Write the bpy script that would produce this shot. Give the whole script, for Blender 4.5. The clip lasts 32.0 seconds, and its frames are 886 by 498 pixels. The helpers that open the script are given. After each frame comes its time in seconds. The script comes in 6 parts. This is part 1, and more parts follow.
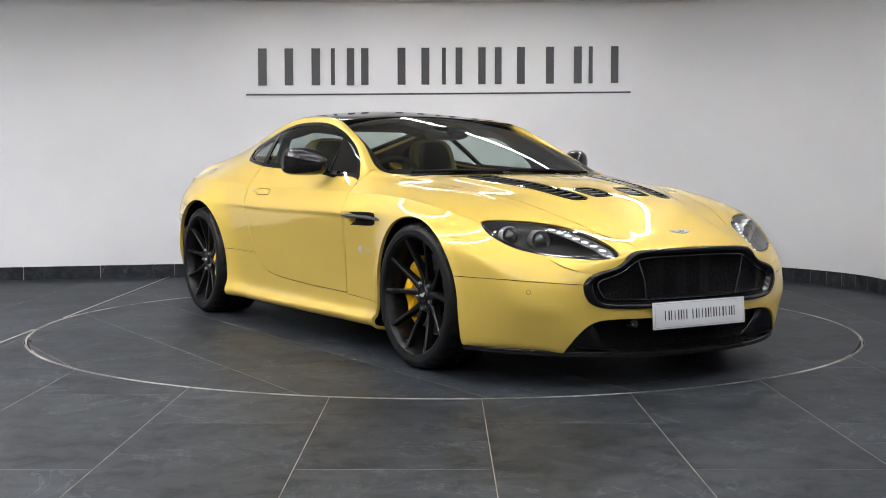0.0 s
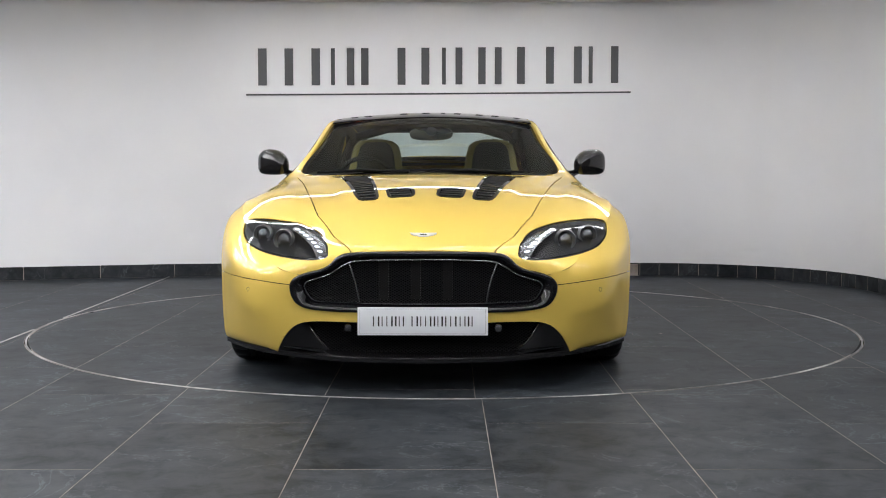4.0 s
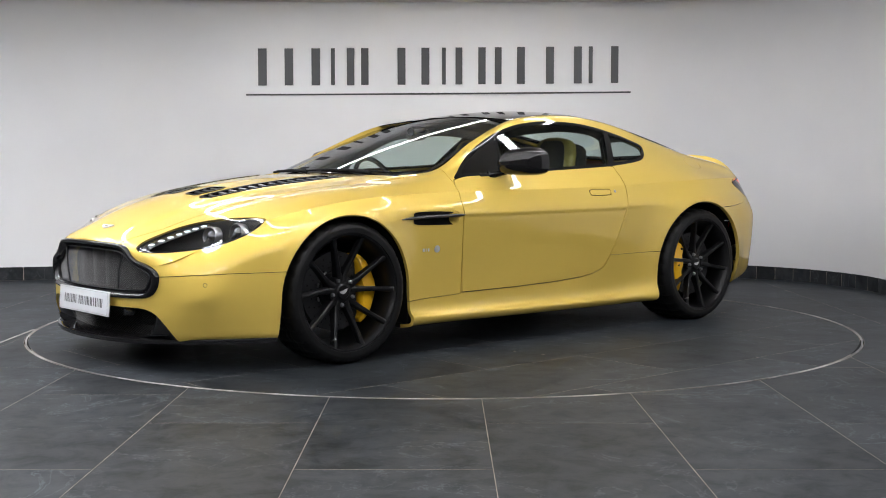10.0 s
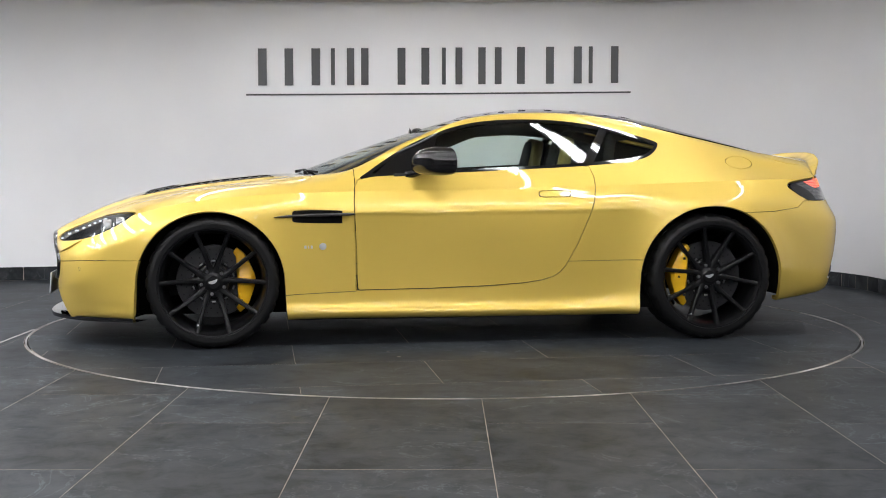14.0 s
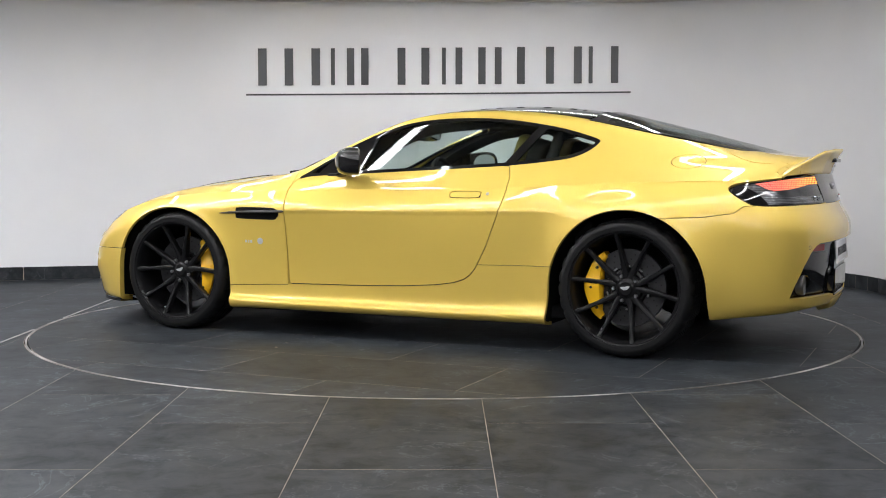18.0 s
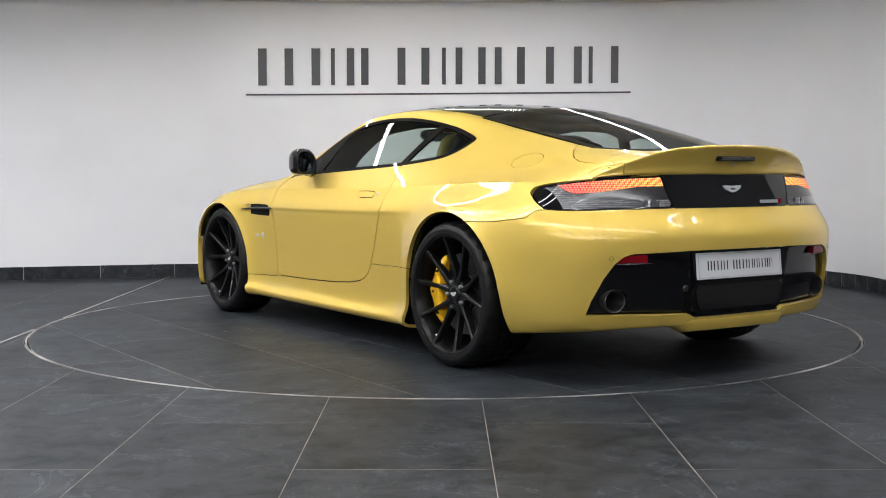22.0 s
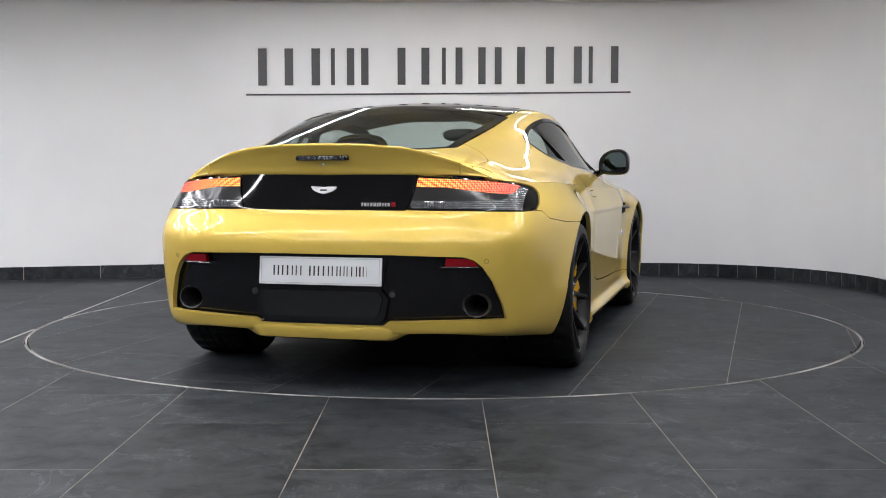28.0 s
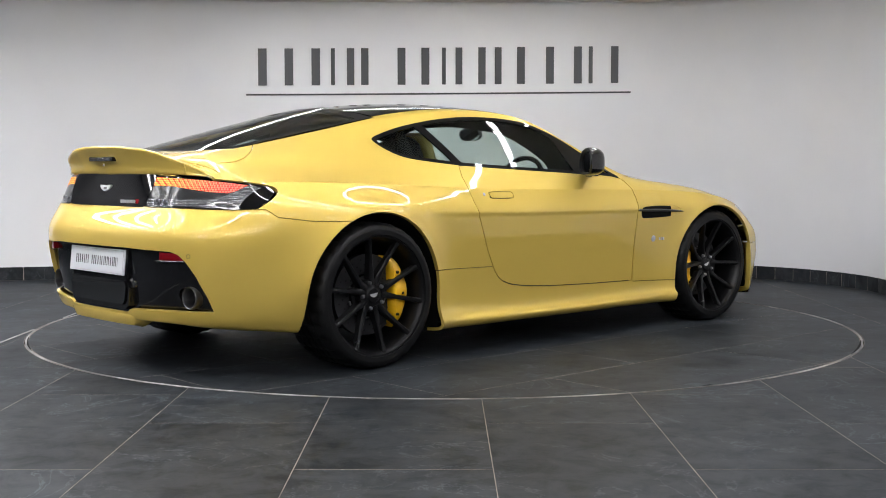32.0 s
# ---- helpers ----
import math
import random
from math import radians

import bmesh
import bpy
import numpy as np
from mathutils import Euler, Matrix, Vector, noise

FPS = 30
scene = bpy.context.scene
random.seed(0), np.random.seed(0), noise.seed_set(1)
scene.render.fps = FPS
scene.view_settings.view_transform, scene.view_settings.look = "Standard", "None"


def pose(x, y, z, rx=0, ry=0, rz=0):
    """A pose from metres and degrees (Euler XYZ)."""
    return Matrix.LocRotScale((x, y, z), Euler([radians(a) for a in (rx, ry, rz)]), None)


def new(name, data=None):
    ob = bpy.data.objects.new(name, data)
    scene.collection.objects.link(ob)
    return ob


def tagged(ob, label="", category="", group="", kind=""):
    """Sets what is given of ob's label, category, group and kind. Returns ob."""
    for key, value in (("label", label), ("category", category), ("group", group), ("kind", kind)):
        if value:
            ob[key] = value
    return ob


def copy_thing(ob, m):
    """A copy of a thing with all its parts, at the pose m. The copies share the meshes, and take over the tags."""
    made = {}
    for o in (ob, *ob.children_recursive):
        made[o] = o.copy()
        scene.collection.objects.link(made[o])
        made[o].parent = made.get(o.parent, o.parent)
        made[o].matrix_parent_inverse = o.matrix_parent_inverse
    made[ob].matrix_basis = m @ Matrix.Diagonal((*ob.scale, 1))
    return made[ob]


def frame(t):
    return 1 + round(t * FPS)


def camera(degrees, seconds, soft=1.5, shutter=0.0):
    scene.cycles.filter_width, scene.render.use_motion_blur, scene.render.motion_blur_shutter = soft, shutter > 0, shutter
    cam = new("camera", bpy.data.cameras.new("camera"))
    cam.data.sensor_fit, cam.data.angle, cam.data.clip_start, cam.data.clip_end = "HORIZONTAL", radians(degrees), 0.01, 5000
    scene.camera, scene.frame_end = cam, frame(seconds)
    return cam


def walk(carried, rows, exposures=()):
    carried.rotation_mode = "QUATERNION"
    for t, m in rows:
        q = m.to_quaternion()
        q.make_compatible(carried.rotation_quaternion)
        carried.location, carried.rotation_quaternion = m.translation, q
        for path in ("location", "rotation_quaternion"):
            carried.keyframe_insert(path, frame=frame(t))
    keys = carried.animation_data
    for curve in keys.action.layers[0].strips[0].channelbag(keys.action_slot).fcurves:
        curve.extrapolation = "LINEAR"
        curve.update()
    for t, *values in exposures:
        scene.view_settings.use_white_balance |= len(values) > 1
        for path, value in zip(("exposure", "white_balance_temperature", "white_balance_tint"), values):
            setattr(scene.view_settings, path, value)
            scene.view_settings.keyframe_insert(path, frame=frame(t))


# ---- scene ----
cam = camera(40.46, 32.0, soft=1.0)
EYE = (0.0, -6.964, 0.896)
CAM_POSE = pose(*EYE, 90 - 3.773, 0, 0.046)
walk(cam, [(0, CAM_POSE), (32, CAM_POSE)])

CAR_OFF = -0.07     # the car stands this far beside the table's pivot


def heading(t):
    return -57.734 - 8.108 * t - 0.00163 * (t - 16) ** 2


# ---- light ----
world = bpy.data.worlds.new("room_air")
scene.world = world
world.use_nodes = True
world.node_tree.nodes["Background"].inputs[0].default_value = (0.9, 0.93, 1.0, 1)
world.node_tree.nodes["Background"].inputs[1].default_value = 0.0
scene.view_settings.exposure = 0.0
STRIP_POWER = 46.5
STRIP_COLOUR = (0.97, 0.975, 1.0, 1)


# ---- materials ----
def material(name, colour, rough=0.5, metal=0.0, coat=0.0, spec=0.5):
    m = bpy.data.materials.new(name)
    m.use_nodes = True
    b = m.node_tree.nodes["Principled BSDF"]
    b.inputs["Base Color"].default_value = (*colour, 1)
    b.inputs["Roughness"].default_value = rough
    b.inputs["Metallic"].default_value = metal
    b.inputs["Coat Weight"].default_value = coat
    b.inputs["Coat Roughness"].default_value = 0.02
    b.inputs["Specular IOR Level"].default_value = spec
    return m


def nodes_of(m):
    return m.node_tree.nodes, m.node_tree.links, m.node_tree.nodes["Principled BSDF"]


def grain(m, a, b, scale, detail=6, coord="Object", rough=None, bump=0.0, stretch=(1, 1, 1), lo=0.35, hi=0.65):
    """Colour between a and b by noise, with optional roughness range and relief."""
    n, l, p = nodes_of(m)
    tc, mp = n.new("ShaderNodeTexCoord"), n.new("ShaderNodeMapping")
    mp.inputs["Scale"].default_value = stretch
    l.new(tc.outputs[coord], mp.inputs["Vector"])
    t = n.new("ShaderNodeTexNoise")
    t.inputs["Scale"].default_value, t.inputs["Detail"].default_value = scale, detail
    l.new(mp.outputs["Vector"], t.inputs["Vector"])
    r = n.new("ShaderNodeMapRange")
    r.inputs["From Min"].default_value, r.inputs["From Max"].default_value = lo, hi
    l.new(t.outputs["Fac"], r.inputs["Value"])
    x = n.new("ShaderNodeMix")
    x.data_type = "RGBA"
    x.inputs["A"].default_value, x.inputs["B"].default_value = (*a, 1), (*b, 1)
    l.new(r.outputs["Result"], x.inputs["Factor"])
    l.new(x.outputs["Result"], p.inputs["Base Color"])
    if rough:
        rr = n.new("ShaderNodeMapRange")
        rr.inputs["To Min"].default_value, rr.inputs["To Max"].default_value = rough
        l.new(t.outputs["Fac"], rr.inputs["Value"])
        l.new(rr.outputs["Result"], p.inputs["Roughness"])
    if bump:
        bp = n.new("ShaderNodeBump")
        bp.inputs["Strength"].default_value = bump
        bp.inputs["Distance"].default_value = 0.01
        l.new(t.outputs["Fac"], bp.inputs["Height"])
        l.new(bp.outputs["Normal"], p.inputs["Normal"])
    return x, t


def glow(name, colour, power):
    m = bpy.data.materials.new(name)
    m.use_nodes = True
    n = m.node_tree.nodes
    n.remove(n["Principled BSDF"])
    e = n.new("ShaderNodeEmission")
    e.inputs[0].default_value, e.inputs[1].default_value = colour, power
    m.node_tree.links.new(e.outputs[0], n["Material Output"].inputs[0])
    return m


def clear(name, colour, rough=0.0):
    """Thin pane: tinted see-through with a glossy skin that grows towards grazing angles."""
    m = bpy.data.materials.new(name)
    m.use_nodes = True
    n, l = m.node_tree.nodes, m.node_tree.links
    n.remove(n["Principled BSDF"])
    t, g, w, x = (n.new("ShaderNodeBsdfTransparent"), n.new("ShaderNodeBsdfGlossy"), n.new("ShaderNodeLayerWeight"), n.new("ShaderNodeMixShader"))
    t.inputs[0].default_value = (*colour, 1)
    g.inputs["Roughness"].default_value = rough
    w.inputs["Blend"].default_value = 0.5
    pw, ma = n.new("ShaderNodeMath"), n.new("ShaderNodeMath")
    pw.operation, ma.operation = "POWER", "MULTIPLY_ADD"
    pw.inputs[1].default_value = 5.0
    ma.inputs[1].default_value, ma.inputs[2].default_value = 0.90, 0.055
    l.new(w.outputs["Facing"], pw.inputs[0])
    l.new(pw.outputs[0], ma.inputs[0])
    l.new(ma.outputs[0], x.inputs[0])
    l.new(t.outputs[0], x.inputs[1])
    l.new(g.outputs[0], x.inputs[2])
    l.new(x.outputs[0], n["Material Output"].inputs[0])
    return m


PAINT = material("yellow_metallic_paint", (0.765, 0.545, 0.110), 0.50, 0.42, 1.0, 0.3)
BLACK_GLOSS = material("gloss_black_paint", (0.006, 0.006, 0.007), 0.04)
CARBON = material("carbon_fibre", (0.008, 0.0075, 0.008), 0.05)
BLACK_SATIN = material("satin_black_plastic", (0.008, 0.008, 0.009), 0.38, 0.0, 0.0, 0.35)
BLACK_MATT = material("matt_black_trim", (0.005, 0.005, 0.005), 0.8, 0.0, 0.0, 0.2)
RUBBER = material("tyre_rubber", (0.0062, 0.0062, 0.0066), 0.48, 0.0, 0.0, 0.25)
WHEEL_BLACK = material("satin_black_alloy", (0.0056, 0.0056, 0.0062), 0.33, 0.0, 0.0, 0.25)
STEEL = material("brushed_steel", (0.45, 0.45, 0.46), 0.35, 1.0)
CERAMIC = material("ceramic_brake_disc", (0.03, 0.03, 0.032), 0.42, 0.2)
CALIPER = material("yellow_caliper_enamel", (0.85, 0.47, 0.012), 0.28, 0.0, 0.5)
LEATHER_BLACK = material("black_leather", (0.008, 0.008, 0.0085), 0.65, 0.0, 0.0, 0.15)
LEATHER_YELLOW = material("yellow_leather", (0.22, 0.172, 0.032), 0.55)
GLASS = clear("tinted_window_glass", (0.80, 0.89, 0.86))
LAMP_GLASS = clear("clear_lamp_lens", (0.93, 0.95, 0.97))
REFLECTOR = material("lamp_reflector", (0.70, 0.71, 0.74), 0.15, 1.0)
LAMP_RED = glow("lit_red_lamp", (1.0, 0.10, 0.035, 1), 1.5)
LAMP_WHITE = glow("lit_white_led", (0.88, 0.94, 1.0, 1), 1.7)
RED_LENS = material("red_reflector_lens", (0.27, 0.006, 0.012), 0.10)
SMOKE = material("smoked_lamp_lens", (0.03, 0.03, 0.032), 0.12)
STEEL_DARK = material("dark_chrome", (0.16, 0.16, 0.165), 0.25, 0.9)
PIPE = material("smoked_steel_pipe", (0.10, 0.10, 0.104), 0.32, 0.8)
LAMP_BLACK = material("black_lamp_housing", (0.004, 0.004, 0.0045), 0.45, 0.0, 0.0, 0.25)
STRAKE = material("satin_grey_strake", (0.035, 0.035, 0.037), 0.4)
ZINC = material("bright_zinc", (0.62, 0.62, 0.63), 0.3, 0.35)
SLAT = material("dark_grey_slat", (0.02, 0.02, 0.021), 0.33)
PLATE_WHITE = material("white_plate_acrylic", (0.78, 0.79, 0.82), 0.22, 0.0, 0.3)
INK = material("black_lettering_ink", (0.02, 0.02, 0.022), 0.4)
MIRROR = material("mirror_glass", (0.45, 0.48, 0.50), 0.01, 1.0)

SLATE = material("dark_slate", (0.05, 0.053, 0.058), 0.35)
WALL_PAINT = material("white_wall_paint", (0.78, 0.78, 0.80), 0.7)
CEIL_PAINT = material("white_ceiling_paint", (0.74, 0.73, 0.71), 0.8)
REAR_PAINT = material("dark_grey_wall_paint", (0.09, 0.09, 0.094), 0.7)
SKIRT = material("dark_grey_skirting_slate", (0.045, 0.048, 0.053), 0.45)
GROUT = material("pale_grout", (0.30, 0.27, 0.25), 0.8)
RIM_METAL = material("worn_steel_rim", (0.36, 0.35, 0.34), 0.4, 0.7)
PALE_STRIP = material("pale_floor_strip", (0.42, 0.40, 0.38), 0.45, 0.3)
LETTER = material("dark_grey_vinyl", (0.045, 0.046, 0.05), 0.35)
STRIP = glow("led_strip_glow", STRIP_COLOUR, STRIP_POWER)

grain(WALL_PAINT, (0.76, 0.76, 0.785), (0.80, 0.80, 0.82), 1.3, 8, bump=0.02)


def slate_look(m, dark, pale, rough):
    """Cleft slate: mottled grey, faint pale veins, uneven sheen, shallow relief; each tile differs a little."""
    n, l, p = nodes_of(m)
    tc, oi, add = n.new("ShaderNodeTexCoord"), n.new("ShaderNodeObjectInfo"), n.new("ShaderNodeVectorMath")
    sc = n.new("ShaderNodeVectorMath")
    sc.operation = "SCALE"
    sc.inputs["Scale"].default_value = 17.0
    cmb = n.new("ShaderNodeCombineXYZ")
    l.new(oi.outputs["Random"], cmb.inputs[0])
    l.new(oi.outputs["Random"], cmb.inputs[1])
    l.new(cmb.outputs[0], sc.inputs[0])
    l.new(tc.outputs["Object"], add.inputs[0])
    l.new(sc.outputs[0], add.inputs[1])

    def tex(scale, detail, rgh=0.6, dist=0.0):
        t = n.new("ShaderNodeTexNoise")
        t.inputs["Scale"].default_value, t.inputs["Detail"].default_value = scale, detail
        t.inputs["Roughness"].default_value, t.inputs["Distortion"].default_value = rgh, dist
        l.new(add.outputs[0], t.inputs["Vector"])
        return t.outputs["Fac"]

    def rng(v, a, b, c, d):
        r = n.new("ShaderNodeMapRange")
        for k, w in zip(("From Min", "From Max", "To Min", "To Max"), (a, b, c, d)):
            r.inputs[k].default_value = w
        l.new(v, r.inputs["Value"])
        return r.outputs["Result"]

    def mix(f, a, b):
        x = n.new("ShaderNodeMix")
        x.data_type = "RGBA"
        for k, w in (("A", a), ("B", b)):
            if isinstance(w, tuple):
                x.inputs[k].default_value = (*w, 1)
            else:
                l.new(w, x.inputs[k])
        l.new(f, x.inputs["Factor"])
        return x.outputs["Result"]

    big, mid, fine, vein = tex(2.3, 9, 0.62, 0.4), tex(8, 10, 0.70, 0.5), tex(120, 4), tex(2.6, 6, 0.6, 1.8)
    col = mix(rng(big, 0.35, 0.68, 0, 1), dark, pale)
    col = mix(rng(mid, 0.47, 0.66, 0, 0.4), col, tuple(min(1, c * 1.55) for c in pale))
    ab = n.new("ShaderNodeMath")
    ab.operation = "ABSOLUTE"
    sb = n.new("ShaderNodeMath")
    sb.operation = "SUBTRACT"
    sb.inputs[1].default_value = 0.5
    l.new(vein, sb.inputs[0])
    l.new(sb.outputs[0], ab.inputs[0])
    patch = n.new("ShaderNodeMath")
    patch.operation = "MULTIPLY"
    l.new(rng(ab.outputs[0], 0.002, 0.014, 0.8, 0.0), patch.inputs[0])
    l.new(rng(big, 0.47, 0.56, 0.04, 1.0), patch.inputs[1])
    col = mix(patch.outputs[0], col, tuple(c * 2.5 for c in pale))
    hs = n.new("ShaderNodeHueSaturation")
    l.new(rng(oi.outputs["Random"], 0, 1, 0.82, 1.16), hs.inputs["Value"])
    l.new(col, hs.inputs["Color"])
    l.new(hs.outputs[0], p.inputs["Base Color"])
    l.new(rng(mid, 0.3, 0.7, rough[0], rough[1]), p.inputs["Roughness"])
    ht = n.new("ShaderNodeMath")
    ht.operation = "MULTIPLY_ADD"
    ht.inputs[1].default_value = 0.25
    l.new(fine, ht.inputs[0])
    l.new(vein, ht.inputs[2])
    bp = n.new("ShaderNodeBump")
    bp.inputs["Strength"].default_value, bp.inputs["Distance"].default_value = 0.018, 0.006
    l.new(rng(mid, 0.38, 0.66, 0.05, 0.22), p.inputs["Specular IOR Level"])
    l.new(ht.outputs[0], bp.inputs["Height"])
    l.new(bp.outputs["Normal"], p.inputs["Normal"])


slate_look(SLATE, (0.0125, 0.0148, 0.0180), (0.0315, 0.0362, 0.0422), (0.42, 0.58))
slate_look(SKIRT, (0.017, 0.019, 0.022), (0.030, 0.033, 0.037), (0.35, 0.55))
grain(RIM_METAL, (0.14, 0.13, 0.125), (0.55, 0.53, 0.51), 2.2, 8, rough=(0.25, 0.6), lo=0.42, hi=0.6)
grain(GROUT, (0.20, 0.165, 0.14), (0.40, 0.34, 0.295), 9, 5)
grain(CEIL_PAINT, (0.72, 0.71, 0.69), (0.76, 0.75, 0.73), 1.1, 6)


# ---- mesh helpers ----
def mesh_object(name, bm, mat, parent=None, label="", smooth=None):
    me = bpy.data.meshes.new(name)
    bm.normal_update()
    bm.to_mesh(me)
    bm.free()
    me.materials.append(mat)
    if smooth is not None:
        me.shade_smooth()
        me.set_sharp_from_angle(angle=radians(smooth))
    ob = new(name, me)
    if parent:
        ob.parent = parent
    if label:
        ob["label"] = label
    return ob


def part(name, bm, mat, parent, label="", smooth=40):
    return mesh_object(name, bm, mat, parent, label, smooth)


def box(bm, x0, x1, y0, y1, z0, z1, bevel=0.0, m=None):
    g = bmesh.ops.create_cube(bm, size=1)
    vs = g["verts"]
    t = Matrix.Translation(((x0 + x1) / 2, (y0 + y1) / 2, (z0 + z1) / 2)) @ Matrix.Diagonal((x1 - x0, y1 - y0, z1 - z0, 1))
    bmesh.ops.transform(bm, matrix=(m @ t if m else t), verts=vs)
    if bevel:
        es = list({e for v in vs for e in v.link_edges})
        bmesh.ops.bevel(bm, geom=es, offset=bevel, segments=2, profile=0.6, affect="EDGES")


def lathe(bm, prof, n=48, m=None, closed=False):
    """Revolve (r, y) pairs round the y axis."""
    rings = []
    for i in range(n):
        a = 2 * math.pi * i / n
        ring = []
        for r, y in prof:
            p = Vector((r * math.cos(a), y, r * math.sin(a)))
            ring.append(bm.verts.new(m @ p if m else p))
        rings.append(ring)
    k = len(prof)
    for i in range(n):
        a, b = rings[i], rings[(i + 1) % n]
        for j in range(k if closed else k - 1):
            q = (a[j], a[(j + 1) % k], b[(j + 1) % k], b[j])
            try:
                bm.faces.new(q)
            except ValueError:
                pass
    return rings


def tube(bm, pts, r, n=8, caps=True):
    """A round bar along pts."""
    pts = [Vector(p) for p in pts]
    rings = []
    for i, p in enumerate(pts):
        d = (pts[min(i + 1, len(pts) - 1)] - pts[max(i - 1, 0)]).normalized()
        u = d.cross(Vector((0, 0, 1)))
        u = u.normalized() if u.length > 1e-3 else Vector((1, 0, 0))
        w = d.cross(u)
        rr = r[i] if isinstance(r, (list, tuple)) else r
        rings.append([bm.verts.new(p + rr * (math.cos(a) * u + math.sin(a) * w)) for a in (2 * math.pi * j / n for j in range(n))])
    for a, b in zip(rings, rings[1:]):
        for j in range(n):
            bm.faces.new((a[j], a[(j + 1) % n], b[(j + 1) % n], b[j]))
    if caps:
        bm.faces.new(rings[0][::-1])
        bm.faces.new(rings[-1])


def slab(bm, poly, z0, z1):
    """An upright prism over a plan polygon."""
    a = [bm.verts.new((x, y, z0)) for x, y in poly]
    b = [bm.verts.new((x, y, z1)) for x, y in poly]
    n = len(poly)
    bm.faces.new(a[::-1])
    bm.faces.new(b)
    for i in range(n):
        bm.faces.new((a[i], a[(i + 1) % n], b[(i + 1) % n], b[i]))


# ---- the room ----
def wall_plan():
    """Foot of the curved wall, from behind the camera round the back of the table and out again."""
    pts = [(-5.6, -9.0), (-5.6, 0.6)]
    for i in range(1, 8):
        a = radians(180 - 75 * i / 8)
        pts.append((-4.3 + 1.3 * math.cos(a), 1.24 + 1.3 * math.sin(a)))
    pts.append((-3.96, 2.62))
    pts.append((-2.26, 3.09))
    pts.append((-1.6, 3.18))
    for i in range(9):
        pts.append((-1.2 + 2.8 * i / 8, 3.21 + 0.02 * math.sin(math.pi * i / 8)))
    for i in range(1, 19):
        a = radians(90 - 90 * i / 18)
        pts.append((1.6 + 1.58 * math.cos(a), 1.65 + 1.58 * math.sin(a)))
    pts += [(3.18, -9.0)]
    return pts


def offset_plan(pts, d):
    out = []
    for i, p in enumerate(pts):
        a, b = Vector(pts[max(i - 1, 0)]), Vector(pts[min(i + 1, len(pts) - 1)])
        t = (b - a).normalized()
        out.append((p[0] + t.y * d, p[1] - t.x * d))
    return out


WALL_H = 2.30
PLAN = wall_plan()


def band(bm, inner, outer, z0, z1):
    n = len(inner)
    v = [[bm.verts.new((x, y, z)) for x, y in pl] for pl, z in ((inner, z0), (inner, z1), (outer, z1), (outer, z0))]
    for r in range(4):
        a, b = v[r], v[(r + 1) % 4]
        for i in range(n - 1):
            bm.faces.new((a[i], b[i], b[i + 1], a[i + 1]))
    for i in (0, n - 1):
        f = [v[r][i] for r in range(4)]
        bm.faces.new(f if i else f[::-1])


def build_room():
    bm = bmesh.new()
    outer = offset_plan(PLAN, -0.15)
    i, j = PLAN.index((-3.96, 2.62)) - 3, len(PLAN) - 2
    band(bm, PLAN[i:j + 1], outer[i:j + 1], -0.1, WALL_H + 0.1)
    tagged(mesh_object("wall_back", bm, WALL_PAINT, smooth=50), "white painted curved showroom wall", "wall", kind="structure")
    # past here the unseen right wall is made dark to dim the floor
    near = (3.18, -1.4)
    for name, pl, mat, lab in (("wall_left", PLAN[:i + 1], REAR_PAINT, "added plain dark grey wall closing the showroom, out of view"), ("wall_right", [PLAN[j], near], WALL_PAINT, "white painted side wall of the showroom"),
                               ("wall_right_rear", [near, PLAN[-1]], REAR_PAINT, "added plain dark grey wall closing the showroom, out of view")):
        bm = bmesh.new()
        band(bm, pl, offset_plan(pl, -0.15), -0.1, WALL_H + 0.1)
        tagged(mesh_object(name, bm, mat, smooth=50), lab, "wall", kind="structure")
    bm = bmesh.new()
    box(bm, -5.7, 3.3, -9.15, -9.0, -0.1, WALL_H + 0.1)
    tagged(mesh_object("wall_rear", bm, REAR_PAINT), "added plain dark grey wall closing the showroom, out of view", "wall", kind="structure")
    bm = bmesh.new()
    box(bm, -5.8, 3.4, -9.2, 3.5, WALL_H, WALL_H + 0.12)
    tagged(mesh_object("ceiling", bm, CEIL_PAINT), "plain off-white painted low ceiling", "ceiling", kind="structure")


build_room()


# ---- ceiling lights ----
def strip(p, q, w=0.032):
    p, q = Vector(p), Vector(q)
    mid, d = (p + q) / 2, q - p
    ln = d.length / 2
    light = tagged(new("ceiling_light"), "slim glowing white ceiling strip, of the inferred lights and added wall fill", "ceiling light", "strip lights under the ceiling")
    light.matrix_world = Matrix.Translation((mid.x, mid.y, WALL_H)) @ Matrix.Rotation(math.atan2(d.y, d.x), 4, "Z")
    bm = bmesh.new()
    box(bm, -ln, ln, -w / 2 - 0.006, w / 2 + 0.006, -0.012, 0.0)
    part("frame", bm, CEIL_PAINT, light)
    bm = bmesh.new()
    box(bm, -ln + 0.004, ln - 0.004, -w / 2, w / 2, -0.016, -0.0121)
    part("diffuser", bm, STRIP, light)


